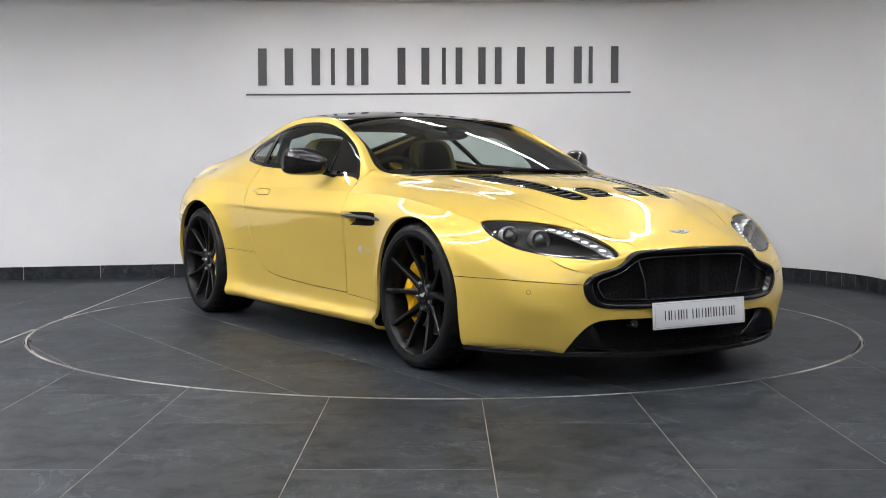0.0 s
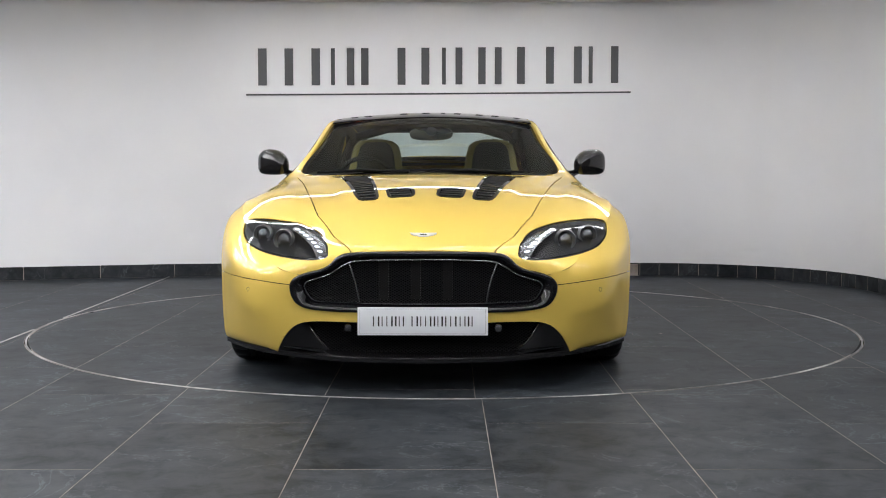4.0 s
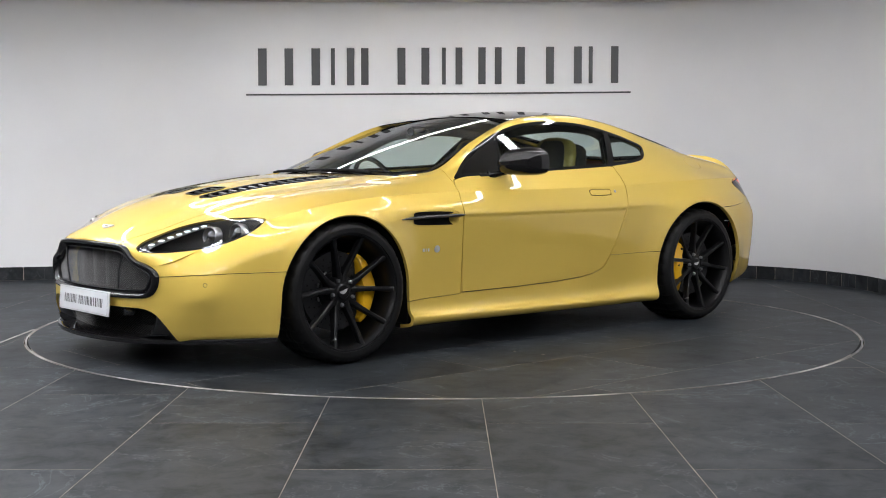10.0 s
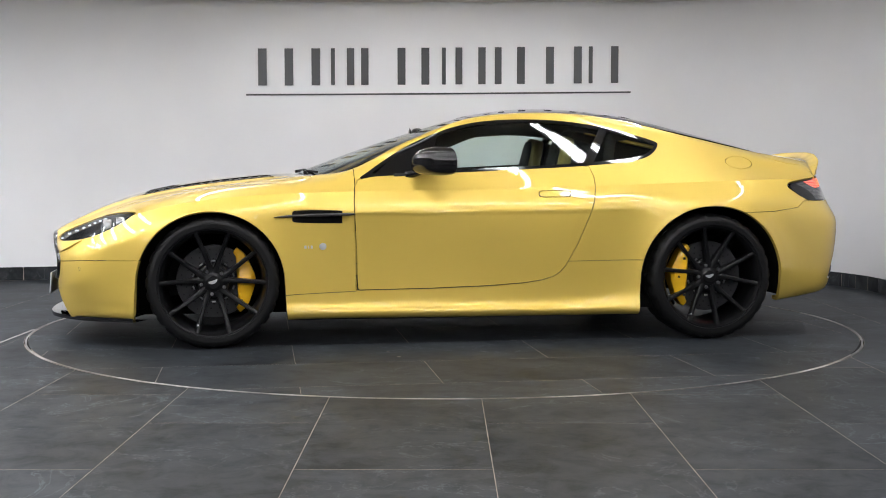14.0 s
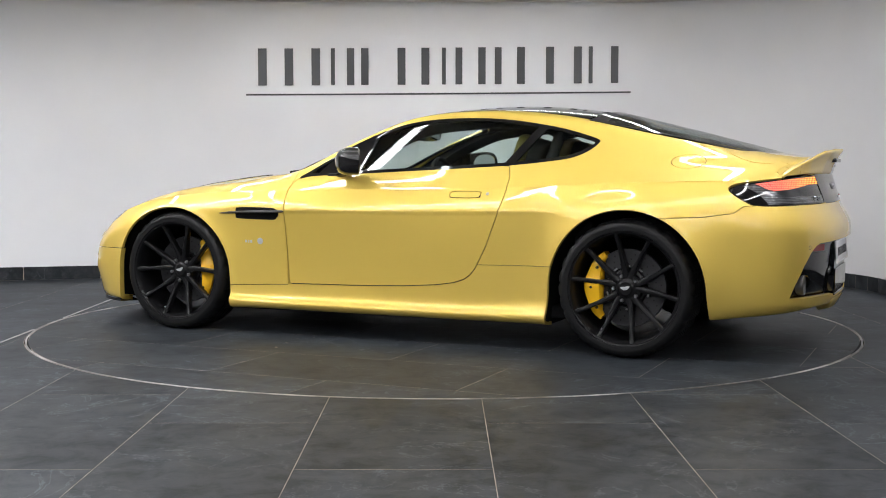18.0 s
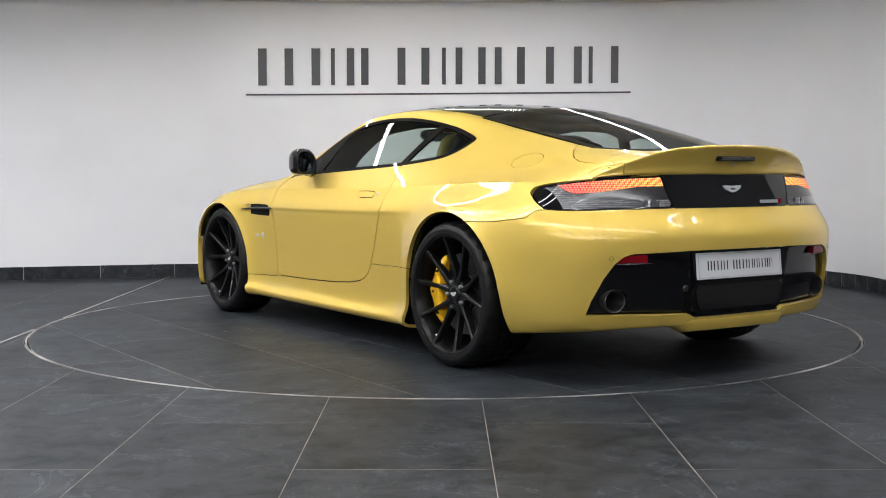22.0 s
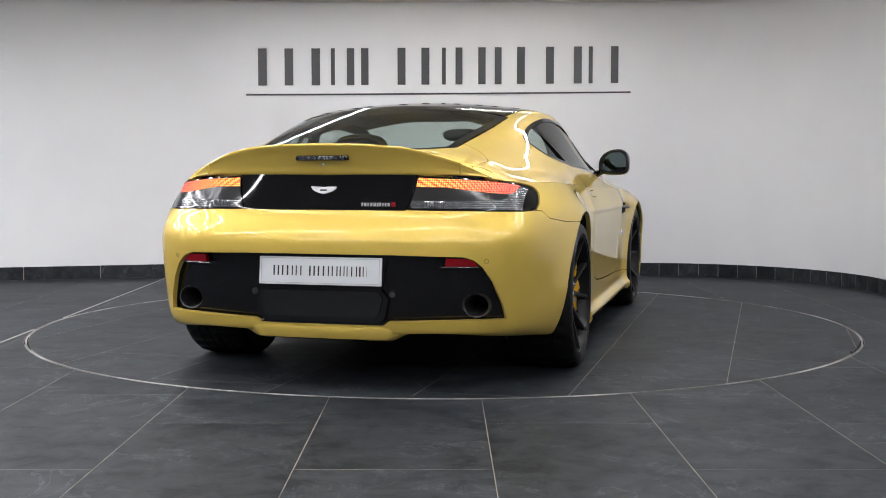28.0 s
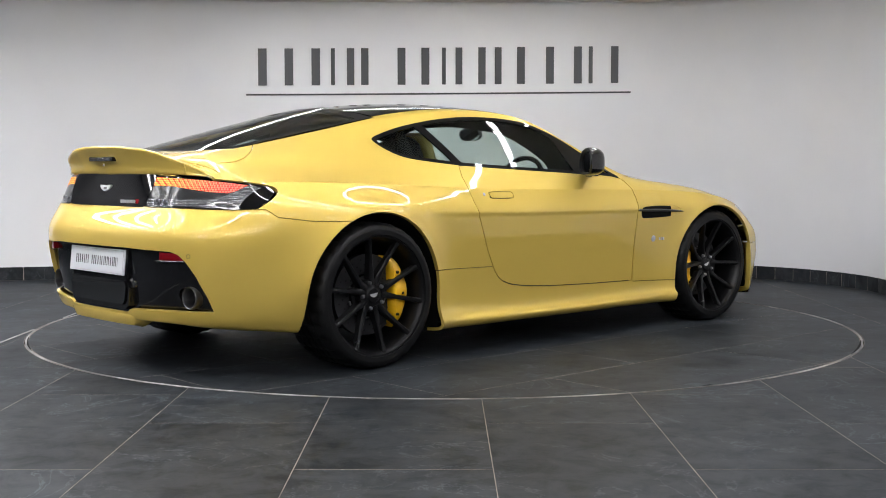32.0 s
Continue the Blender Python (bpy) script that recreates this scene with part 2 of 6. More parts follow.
def build_strips():
    # the closed loop over the table, with slanting front corners
    knots = [Vector(p) for p in ((0, -1.34), (0.45, -1.32), (0.75, -1.2), (0.98, -0.98), (1.22, -0.78), (1.45, -0.58), (1.61, -0.30), (1.68, 0.1), (1.70, 0.8), (1.66, 1.5), (1.5, 1.95), (1.1, 2.17), (0.5, 2.22),
                                 (0, 2.22), (-0.5, 2.22), (-1.1, 2.17), (-1.6, 1.95), (-1.86, 1.5), (-1.94, 0.8), (-1.87, 0.3), (-1.72, -0.08), (-1.47, -0.37), (-1.2, -0.66), (-0.95, -0.94), (-0.7, -1.2), (-0.4, -1.32))]
    k, line = len(knots), []
    for i in range(k):
        a, b, c, d = (knots[(i + j) % k] for j in (-1, 0, 1, 2))
        for u in (0, 0.25, 0.5, 0.75):
            line.append(0.5 * (2 * b + (c - a) * u + (2 * a - 5 * b + 4 * c - d) * u * u + (3 * b - a - 3 * c + d) * u ** 3))
    for p, q in zip(line, line[1:] + line[:1]):
        strip(p.lerp(q, 0.002), q.lerp(p, 0.002), 0.045 if p.y > 0.8 or abs(p.x) > 1.0 else 0.026)
    for y in (-2.0, -2.35, -3.4, -5.0, -6.4, -7.6):
        w = 0.034 if y > -3 else 0.052
        strip((-5.2, y), (-1.25, y), w)
        strip((-1.15, y), (3.1, y), 0.032 if y > -3 else 0.030)
    for y in (-7.0, -8.3):
        strip((-5.0, y), (-1.4, y), 0.026)
        strip((-1.0, y), (3.1, y), 0.026)
    strip((-1.3, -6.2), (0.65, -5.2), 0.03)
    strip((0.75, -5.3), (3.05, -6.1), 0.03)
    strip((-5.0, -5.4), (-1.5, -6.2), 0.03)
    # added fill strip, placed only to brighten the right wall
    strip((2.45, -1.8), (2.45, -0.3), 0.035)
    # added fill strips, out of view, only to brighten the left wall
    for x in (-2.7, -3.2, -3.7, -4.2, -4.7, -5.1):
        strip((x, -1.7), (x, 0.7), 0.068)


build_strips()


# ---- floor ----
def flat_piece(name, x0, x1, y0, y1, keep, parent, mat):
    """A slate slab; keep: function of (x, y), negative where it stays."""
    cx, cy = np.array([x0, x1, x1, x0]), np.array([y0, y0, y1, y1])
    f = keep(cx, cy)
    g = keep(np.linspace(x0, x1, 9)[:, None] + 0 * np.linspace(y0, y1, 9), 0 * np.linspace(x0, x1, 9)[:, None] + np.linspace(y0, y1, 9))
    if g.min() > 0:
        return None
    nx, ny = (1, 1) if g.max() < 0 and f.max() < 0 else (14, 24)
    X, Y = np.meshgrid(np.linspace(x0, x1, nx + 1), np.linspace(y0, y1, ny + 1), indexing="ij")
    A = np.zeros((X.size, 8))
    A[:, 0], A[:, 1], A[:, 5] = X.ravel(), Y.ravel(), 1
    i = np.arange(X.size).reshape(nx + 1, ny + 1)
    a, b, c, d = i[:-1, :-1].ravel(), i[1:, :-1].ravel(), i[1:, 1:].ravel(), i[:-1, 1:].ravel()
    mesh = (A, np.concatenate([np.stack([a, b, c], 1), np.stack([a, c, d], 1)]))
    if nx > 1:
        mesh, _ = split(mesh, keep(A[:, 0], A[:, 1]))
        if not len(mesh[1]):
            return None
    return panel(name, mesh, mat, parent, "", 0.012)


def build_floor():
    bm = bmesh.new()
    n = 128
    R = 2.312
    hole = [(R * math.cos(2 * math.pi * i / n), R * math.sin(2 * math.pi * i / n)) for i in range(n)]
    vin = [bm.verts.new((x, y, -0.0002)) for x, y in hole]
    far = []
    for i in range(n):
        c, s = hole[i][0] / R, hole[i][1] / R
        k = min((3.4 if c > 0 else 5.8) / max(abs(c), 1e-6), (3.5 if s > 0 else 9.2) / max(abs(s), 1e-6))
        far.append(bm.verts.new((k * c, k * s, -0.0002)))
    for i in range(n):
        j = (i + 1) % n
        bm.faces.new((vin[i], far[i], far[j], vin[j]))
    floor = tagged(mesh_object("floor", bm, GROUT), "dark grey slate tiled floor with thin pale joints", "floor", kind="structure")
    g = 0.0014
    for i in range(-10, 6):
        x0 = 0.148 + 0.6 * i
        y = (-2.752 if i % 2 == 0 else -3.415) + 1.2 * 6
        while y > -8.9:
            flat_piece("tile", max(x0 + g, -5.65), min(x0 + 0.6 - g, 3.25), y - 1.2 + g, min(y - g, 3.32), lambda X, Y: 2.314 - np.hypot(X, Y), floor, SLATE)
            y -= 1.2
    bm = bmesh.new()
    lathe(bm, [(2.3000, -0.03), (2.3000, 0.0012), (2.301, 0.0022), (2.3065, 0.0022), (2.3075, 0.0012), (2.3075, -0.03)], 160, Matrix.Rotation(radians(90), 4, "X"))
    tagged(mesh_object("trim", bm, RIM_METAL, smooth=40), "thin worn steel rim round the turntable", "trim", kind="structure")
    # black strips that paint the dark of an open gap beside the rim, at two places
    for a0, a1, w in ((-31, -17, 0.010), (-166, -153, 0.007)):
        bm = bmesh.new()
        prev = None
        for i in range(13):
            a = radians(a0 + (a1 - a0) * i / 12)
            h = w * math.sin(math.pi * i / 12) ** 0.6 + 0.0008
            row = [bm.verts.new((r * math.cos(a), r * math.sin(a), z)) for r, z in ((2.2985, -0.004), (2.2985, 0.0012), (2.2985 - h, 0.0012), (2.2985 - h, -0.004))]
            if prev:
                for k in range(3):
                    bm.faces.new((prev[k], prev[k + 1], row[k + 1], row[k]))
            prev = row
        tagged(mesh_object("trim", bm, BLACK_MATT), "thin black strip painting the dark of a gap beside the turntable rim", "trim", kind="structure")
    for y0, y1 in ((.26, 3.08), (-2.9, -.26)):
        bm = bmesh.new()
        box(bm, -2.306, -2.296, y0, y1, -0.002, 0.0035)
        tagged(mesh_object("trim", bm, PALE_STRIP), "thin pale metal strip let into the floor", "trim", kind="structure")


def build_turntable():
    bm = bmesh.new()
    pl = [(2.2965 * math.cos(2 * math.pi * i / 160), 2.2965 * math.sin(2 * math.pi * i / 160)) for i in range(160)]
    slab(bm, pl, -0.06, -0.0002)
    part("deck", bm, GROUT, turntable, "round deck with pale joints", None)
    g = 0.0015
    for i in range(-6, 4):
        y0 = 0.737 + 0.598 * i
        x = (0.9 if i % 2 == 0 else 0.3) - 1.2 * 3
        while x < 2.4:
            flat_piece("tile", x + g, x + 1.2 - g, y0 + g, y0 + 0.598 - g, lambda X, Y: np.hypot(X, Y) - 2.291, turntable, SLATE)
            x += 1.2
    # pale chips along the joints
    rnd = random.Random(8)
    for cx, cy, r in ((.440, 1.034, .010), (.403, 1.194, .015), (-.400, .612, .013), (.470, .869, .007), (.403, .808, .006), (-.9, .74, .010), (1.25, .735, .009), (-1.4, -.46, .012), (.9, -1.06, .010), (-.35, -1.66, .012)):
        bm = bmesh.new()
        v = [bm.verts.new((cx + r * rnd.uniform(.5, 1.3) * math.cos(a), cy + .7 * r * rnd.uniform(.5, 1.3) * math.sin(a), 0.0006)) for a in np.linspace(0, 2 * math.pi, 8)[:-1]]
        f = bm.faces.new(v)
        bmesh.ops.extrude_face_region(bm, geom=[f])
        part("chip", bm, GROUT, turntable, "pale chipped spot in the slate", None)
    bm = bmesh.new()
    box(bm, -.530, -.478, -2.236, -2.222, -0.002, 0.0012, 0.0008, Matrix.Rotation(radians(-1), 4, "Z"))
    part("chip", bm, BLACK_MATT, turntable, "dark nick at the table's edge", None)


# ---- skirting and sign ----
def skirting_cuts():
    """Cut the wall's foot into pieces: yields (start, end) points along it."""
    pts = [Vector(p) for p in PLAN]
    seg = [0]
    for a, b in zip(pts, pts[1:]):
        seg.append(seg[-1] + (b - a).length)

    def at(d):
        for i in range(len(pts) - 1):
            if d <= seg[i + 1] or i == len(pts) - 2:
                return pts[i].lerp(pts[i + 1], (d - seg[i]) / (seg[i + 1] - seg[i]))
    corner = seg[PLAN.index((-2.26, 3.09))]
    cuts = [corner]
    d = corner
    while d > 0.7:
        d -= 0.6
        cuts.insert(0, d)
    d = corner
    while d < seg[-1] - 0.7:
        d += 0.6 if at(d).x < 1.1 else (0.165 if at(d).y > 1.0 else 0.6)
        cuts.append(d)
    return [(at(a), at(b)) for a, b in zip(cuts, cuts[1:])]


def build_skirting():
    bm = bmesh.new()
    inner = offset_plan(PLAN, 0.0128)
    band(bm, inner, offset_plan(PLAN, -0.01), 0.0, 0.100)
    base = tagged(mesh_object("baseboard", bm, GROUT), "dark slate tile skirting along the wall", "skirting", kind="structure")
    for a, b in skirting_cuts():
        d = (b - a)
        ln = d.length / 2 - 0.0022
        m = Matrix.Translation(((a.x + b.x) / 2, (a.y + b.y) / 2, 0.054)) @ Matrix.Rotation(math.atan2(d.y, d.x), 4, "Z")
        bm = bmesh.new()
        box(bm, -ln, ln, -0.014, -0.004, -0.0535, 0.0535, 0.0015, m)
        part("tile", bm, SKIRT, base, "", None)


def wall_y(x):
    p = [q for q in PLAN if q[1] > 1.7 and q[0] > -3.0]
    return float(np.interp(x, [q[0] for q in p], [q[1] for q in p]))


def build_sign():
    sign = tagged(new("wall_sign"), "dark grey raised bars with an underline on the white wall", "sign")
    sign.location = (0, 3.2, 1.535)
    k = 10.17 / 2127.4
    tilt = 0.0074
    strokes = ((460, 475), (506, 521), (553, 568), (587, 594), (615, 628), (640, 653), (704, 718), (746, 760), (782, 789), (806, 818), (846, 859), (875, 887), (914, 928), (965, 979), (1014, 1028), (1040, 1047), (1079, 1092))
    for a, b in strokes:
        x0, x1 = (a - 785.7) * k, (b - 785.7) * k
        y = wall_y((x0 + x1) / 2) - 3.2
        dz = tilt * (x0 + x1) / 2
        bm = bmesh.new()
        box(bm, x0, x1, y - 0.006, y + 0.004, 0.077 + dz, 0.385 + dz, 0.001)
        part("bar", bm, LETTER, sign, "", None)
    bm = bmesh.new()
    rows = []
    for x in np.linspace((439 - 785.7) * k, (1114 - 785.7) * k, 20):
        y = wall_y(x) - 3.2
        rows.append([bm.verts.new((x, y + o, z + tilt * x)) for o, z in ((0.004, -0.007), (-0.006, -0.007), (-0.006, 0.007), (0.004, 0.007))])
    for a, b in zip(rows, rows[1:]):
        for i in range(4):
            bm.faces.new((a[i], a[(i + 1) % 4], b[(i + 1) % 4], b[i]))
    bm.faces.new(rows[0])
    bm.faces.new(rows[-1])
    bmesh.ops.recalc_face_normals(bm, faces=bm.faces)
    part("underline", bm, LETTER, sign, "thin dark underline", None)


turntable = tagged(new("turntable"), "round slate-topped car turntable set flush in the floor", "turntable")
build_skirting()
build_sign()


# ---- the car ----
car = tagged(new("sports_car"), "yellow two-door sports coupe with black wheels and black roof", "car")


def smooth_curve(knots, vals, t):
    """Cubic Hermite through vals (n, d) at knots, tangents limited against overshoot."""
    knots, vals, t = np.asarray(knots, float), np.asarray(vals, float), np.asarray(t, float)
    h = np.diff(knots)[:, None]
    d = np.diff(vals, axis=0) / h
    m = np.empty_like(vals)
    m[1:-1] = (d[:-1] * h[1:] + d[1:] * h[:-1]) / (h[:-1] + h[1:])
    m[0], m[-1] = d[0], d[-1]
    lim = 2.2 * np.minimum(np.abs(d[:-1]), np.abs(d[1:]))
    flip = d[:-1] * d[1:] <= 0
    inner = np.clip(m[1:-1], -lim - 0.15 * np.abs(m[1:-1]), lim + 0.15 * np.abs(m[1:-1]))
    m[1:-1] = np.where(flip, 0.25 * m[1:-1], inner)
    i = np.clip(np.searchsorted(knots, t, side="right") - 1, 0, len(knots) - 2)
    w = ((t - knots[i]) / (knots[i + 1] - knots[i]))[:, None]
    hh = h[i]
    return ((2 * w**3 - 3 * w**2 + 1) * vals[i] + (w**3 - 2 * w**2 + w) * hh * m[i] + (-2 * w**3 + 3 * w**2) * vals[i + 1] + (w**3 - w**2) * hh * m[i + 1])


# Design lines of the half body, from the underside up to the centre of roof and bonnet. Stations run from the grille
# round the front corner, along the side and round the rear corner to the middle of the tail.
STATION_X = (1.75, 1.52, 1.29, 1.05, 0.82, 0.62, 0.30, -0.10, -0.50, -0.90, -1.31, -1.75)
SIDE_Y = {
    0: (.74, .80, .82, .80, .78, .78, .78, .78, .78, .78, .80, .78),
    1: (.838, .885, .893, .880, .868, .868, .868, .868, .868, .868, .885, .832),
    2: (.852, .894, .897, .892, .889, .890, .893, .895, .897, .897, .900, .862),
    3: (.858, .898, .899, .874, .858, .855, .855, .857, .861, .872, .912, .880),
    4: (.862, .900, .901, .880, .863, .861, .862, .865, .872, .880, .916, .886),
    5: (.862, .902, .903, .888, .876, .874, .875, .878, .884, .892, .920, .893),
    6: (.832, .892, .902, .893, .882, .878, .878, .878, .882, .894, .918, .874),
}
SIDE_Y.update({
    7: (.772, .828, .848, .845, .841, .838, .836, .836, .838, .846, .848, .782),
    8: (.690, .730, .745, .757, .768, .774, .778, .776, .772, .760, .730, .664),
    9: (.570, .600, .620, .640, .680, .735, .668, .618, .602, .592, .598, .585),
    10: (.430, .455, .480, .510, .580, .690, .628, .580, .555, .525, .490, .445),
    11: (.220, .240, .250, .260, .280, .330, .320, .310, .300, .285, .265, .240),
    12: (0,) * 12,
})
SIDE_Z = {
    0: (.14, .14, .14, .13, .13, .13, .13, .13, .13, .13, .15, .20),
    1: (.16, .15, .15, .147, .145, .145, .142, .140, .138, .140, .16, .200),
    2: (.22, .22, .22, .198, .184, .181, .178, .176, .174, .175, .20, .238),
    3: (.30, .30, .29, .25, .228, .226, .224, .222, .222, .26, .29, .32),
    4: (.42, .44, .44, .42, .42, .42, .42, .42, .42, .42, .43, .45),
    5: (.52, .56, .58, .59, .59, .59, .59, .59, .59, .60, .60, .60),
    6: (.575, .645, .680, .685, .683, .68, .675, .675, .68, .692, .712, .722),
}
SIDE_Z.update({
    7: (.643, .712, .750, .770, .780, .785, .79, .795, .803, .818, .834, .845),
    8: (.668, .742, .785, .807, .825, .842, .862, .882, .905, .922, .915, .904),
    9: (.690, .758, .800, .826, .850, .866, .990, .1145e1, 1.163, 1.100, 1.015, .957),
    10: (.715, .775, .811, .841, .866, .885, 1.038, 1.180, 1.204, 1.170, 1.086, .994),
    11: (.738, .793, .830, .857, .876, .928, 1.070, 1.194, 1.235, 1.208, 1.132, 1.014),
    12: (.749, .803, .840, .862, .883, .934, 1.078, 1.201, 1.248, 1.221, 1.145, 1.022),
})
FRONT_RING = {0: (.58, .135), 1: (.578, .16), 2: (.570, .21), 3: (.562, .262), 4: (.560, .315), 5: (.560, .37),
              6: (.556, .425), 7: (.53, .472), 8: (.46, .505), 9: (.385, .533), 10: (.285, .564), 11: (.13, .574), 12: (0, .576)}
NOSE_MID = (.135, .165, .20, .24, .28, .32, .37, .42, .46, .50, .53, .555, .576)
FRONT_CORNER = {0: (1.92, .66, .14), 1: (1.935, .695, .16), 2: (1.945, .712, .22), 3: (1.955, .725, .28), 4: (1.965, .735, .34), 5: (1.955, .735, .42),
                6: (1.945, .720, .485), 7: (1.935, .665, .548), 8: (1.93, .585, .585), 9: (1.935, .475, .617), 10: (1.945, .355, .643), 11: (1.965, .185, .661), 12: (1.970, 0, .665)}
REAR_CORNER = {0: (-1.965, .63, .222), 1: (-1.98, .700, .225), 2: (-1.995, .736, .258), 3: (-2.005, .746, .33), 4: (-2.02, .752, .45), 5: (-2.025, .758, .60),
               6: (-1.995, .748, .722), 7: (-1.96, .704, .846), 8: (-1.96, .650, .896), 9: (-1.97, .560, .930), 10: (-1.985, .440, .955), 11: (-1.99, .235, .963), 12: (-1.99, 0, .965)}
REAR_INNER = {0: (-2.09, .45, .240), 1: (-2.10, .50, .243), 2: (-2.11, .50, .27), 3: (-2.125, .50, .33), 4: (-2.145, .50, .45), 5: (-2.155, .50, .60),
              6: (-2.125, .50, .73), 7: (-2.075, .48, .872)}
REAR_MID = {0: (-2.14, 0, .232), 1: (-2.15, 0, .237), 2: (-2.165, 0, .265), 3: (-2.175, 0, .33), 4: (-2.185, 0, .45), 5: (-2.195, 0, .60),
            6: (-2.165, 0, .73), 7: (-2.125, 0, .878)}
DECK_EDGE = {7: (-1.985, .660, .860), 8: (-1.998, .60, .890), 9: (-2.03, .51, .918), 10: (-2.05, .40, .940), 11: (-2.07, .20, .953), 12: (-2.075, 0, .956)}


def nose_x(y):
    return 2.160 - 0.27 * y * y


def nose_point(y, z):
    return (nose_x(y) - 0.005 - 0.035 * min(max((0.27 - z) / 0.135, 0), 1) ** 2, y, z)


def line_points(k, rear):
    y, z = FRONT_RING[k]
    z0 = NOSE_MID[k]
    pts = [nose_point(0, z0), nose_point(y * 0.35, z0 * 0.78 + z * 0.22), nose_point(y * 0.7, z0 * 0.4 + z * 0.6), nose_point(y, z), FRONT_CORNER[k]] + [(x, y, z) for x, y, z in zip(STATION_X, SIDE_Y[k], SIDE_Z[k])] + [REAR_CORNER[k]]
    return np.array(pts + [r[k] for r in rear], float)


def blur(g, axis, times, ends=True):
    """Fair the rows or columns of a grid; its border stays."""
    g = np.moveaxis(g, axis, 0)
    for _ in range(times):
        g[1:-1] = 0.25 * g[:-2] + 0.5 * g[1:-1] + 0.25 * g[2:]
    return np.moveaxis(g, 0, axis)


def surface(lines, rear, step=0.011, per=11):
    """Grid through the design lines: one half, then mirrored. Columns of the result: place, normal, station, line.
    Where the half meets its mirror image, ghost stations and lines carry it across, so that the whole has no ridge."""
    P = np.array([line_points(k, rear) for k in lines])                  # line, station, xyz
    flip = np.array([1, -1, 1])
    closed = np.abs(P[:, -1, 1]).max() < 1e-6
    Q = np.concatenate([P[:, 1:2] * flip, P] + ([P[:, -2:-1] * flip] if closed else []), 1)
    u = np.concatenate([[0], np.cumsum(np.linalg.norm(np.diff(Q, axis=1), axis=2).mean(0))])
    u -= u[1]
    end = u[len(P[0])]
    n = int(end / step)
    h, pad = end / (n - 1), 12
    t = np.arange(-pad, n + (pad if closed else 0)) * h
    along = np.array([smooth_curve(u, p, t) for p in Q])                 # line, t, xyz
    along = blur(along, 1, 10)
    top = lines[-1] == 12
    if top:
        along = np.concatenate([along, along[-2:-1] * flip])
    kn = np.arange(len(along), dtype=float)
    m = (len(lines) - 1) * per
    kk = np.arange(m + 1 + (8 if top else 0)) / per
    G = np.stack([smooth_curve(kn, along[:, j], kk) for j in range(len(t))], 1)   # v, t, xyz
    G = blur(G, 0, 8)
    G = blur(G, 1, 8)
    G, kk, t = G[:m + 1, pad:pad + n], kk[:m + 1], t[pad:pad + n]
    G[:, 0, 1] = 0
    if closed:
        G[:, -1, 1] = 0
    if top:
        G[-1, :, 1] = 0
    st = np.interp(t, u, np.arange(len(u)) - 1)
    return G, st, kk + lines[0]


def to_mesh(G, st, kk):
    nv, nt = G.shape[:2]
    du, dv = np.gradient(G, axis=1), np.gradient(G, axis=0)
    N = np.cross(du, dv)
    N /= np.linalg.norm(N, axis=2, keepdims=True) + 1e-12
    if N[nv // 2, nt // 2, 1] < 0:
        N = -N
    A = np.concatenate([G, N, np.broadcast_to(st[None, :, None], (nv, nt, 1)), np.broadcast_to(kk[:, None, None], (nv, nt, 1))], 2).reshape(-1, 8)
    i = np.arange(nv * nt).reshape(nv, nt)
    a, b, c, d = i[:-1, :-1].ravel(), i[:-1, 1:].ravel(), i[1:, 1:].ravel(), i[1:, :-1].ravel()
    F = np.concatenate([np.stack([a, b, c], 1), np.stack([a, c, d], 1)])
    return orient((A.copy(), F))


def orient(mesh):
    A, F = mesh
    V = A[:, :3]
    n = np.cross(V[F[:, 1]] - V[F[:, 0]], V[F[:, 2]] - V[F[:, 0]])
    bad = (n * A[F[:, 0], 3:6]).sum(1) < 0
    F = F.copy()
    F[bad] = F[bad][:, ::-1]
    return A, F


def mirrored(mesh):
    A, F = mesh
    B = A.copy()
    B[:, [1, 4]] *= -1
    return B, F[:, ::-1]


def join(*meshes):
    off, As, Fs = 0, [], []
    for A, F in meshes:
        As.append(A)
        Fs.append(F + off)
        off += len(A)
    return np.concatenate(As), np.concatenate(Fs)


def weld(mesh):
    A, F = mesh
    key = np.round(A[:, :3] * 20000).astype(np.int64)
    _, first, inv = np.unique(key, axis=0, return_index=True, return_inverse=True)
    inv = inv.reshape(-1)
    N = np.zeros((len(first), 3))
    np.add.at(N, inv, A[:, 3:6])
    B = A[first].copy()
    B[:, 3:6] = N / (np.linalg.norm(N, axis=1, keepdims=True) + 1e-12)
    F = inv[F]
    ok = (F[:, 0] != F[:, 1]) & (F[:, 1] != F[:, 2]) & (F[:, 0] != F[:, 2])
    return B, F[ok]


def compact(mesh):
    A, F = mesh
    used = np.unique(F)
    m = np.full(len(A), -1)
    m[used] = np.arange(len(used))
    return A[used], m[F]


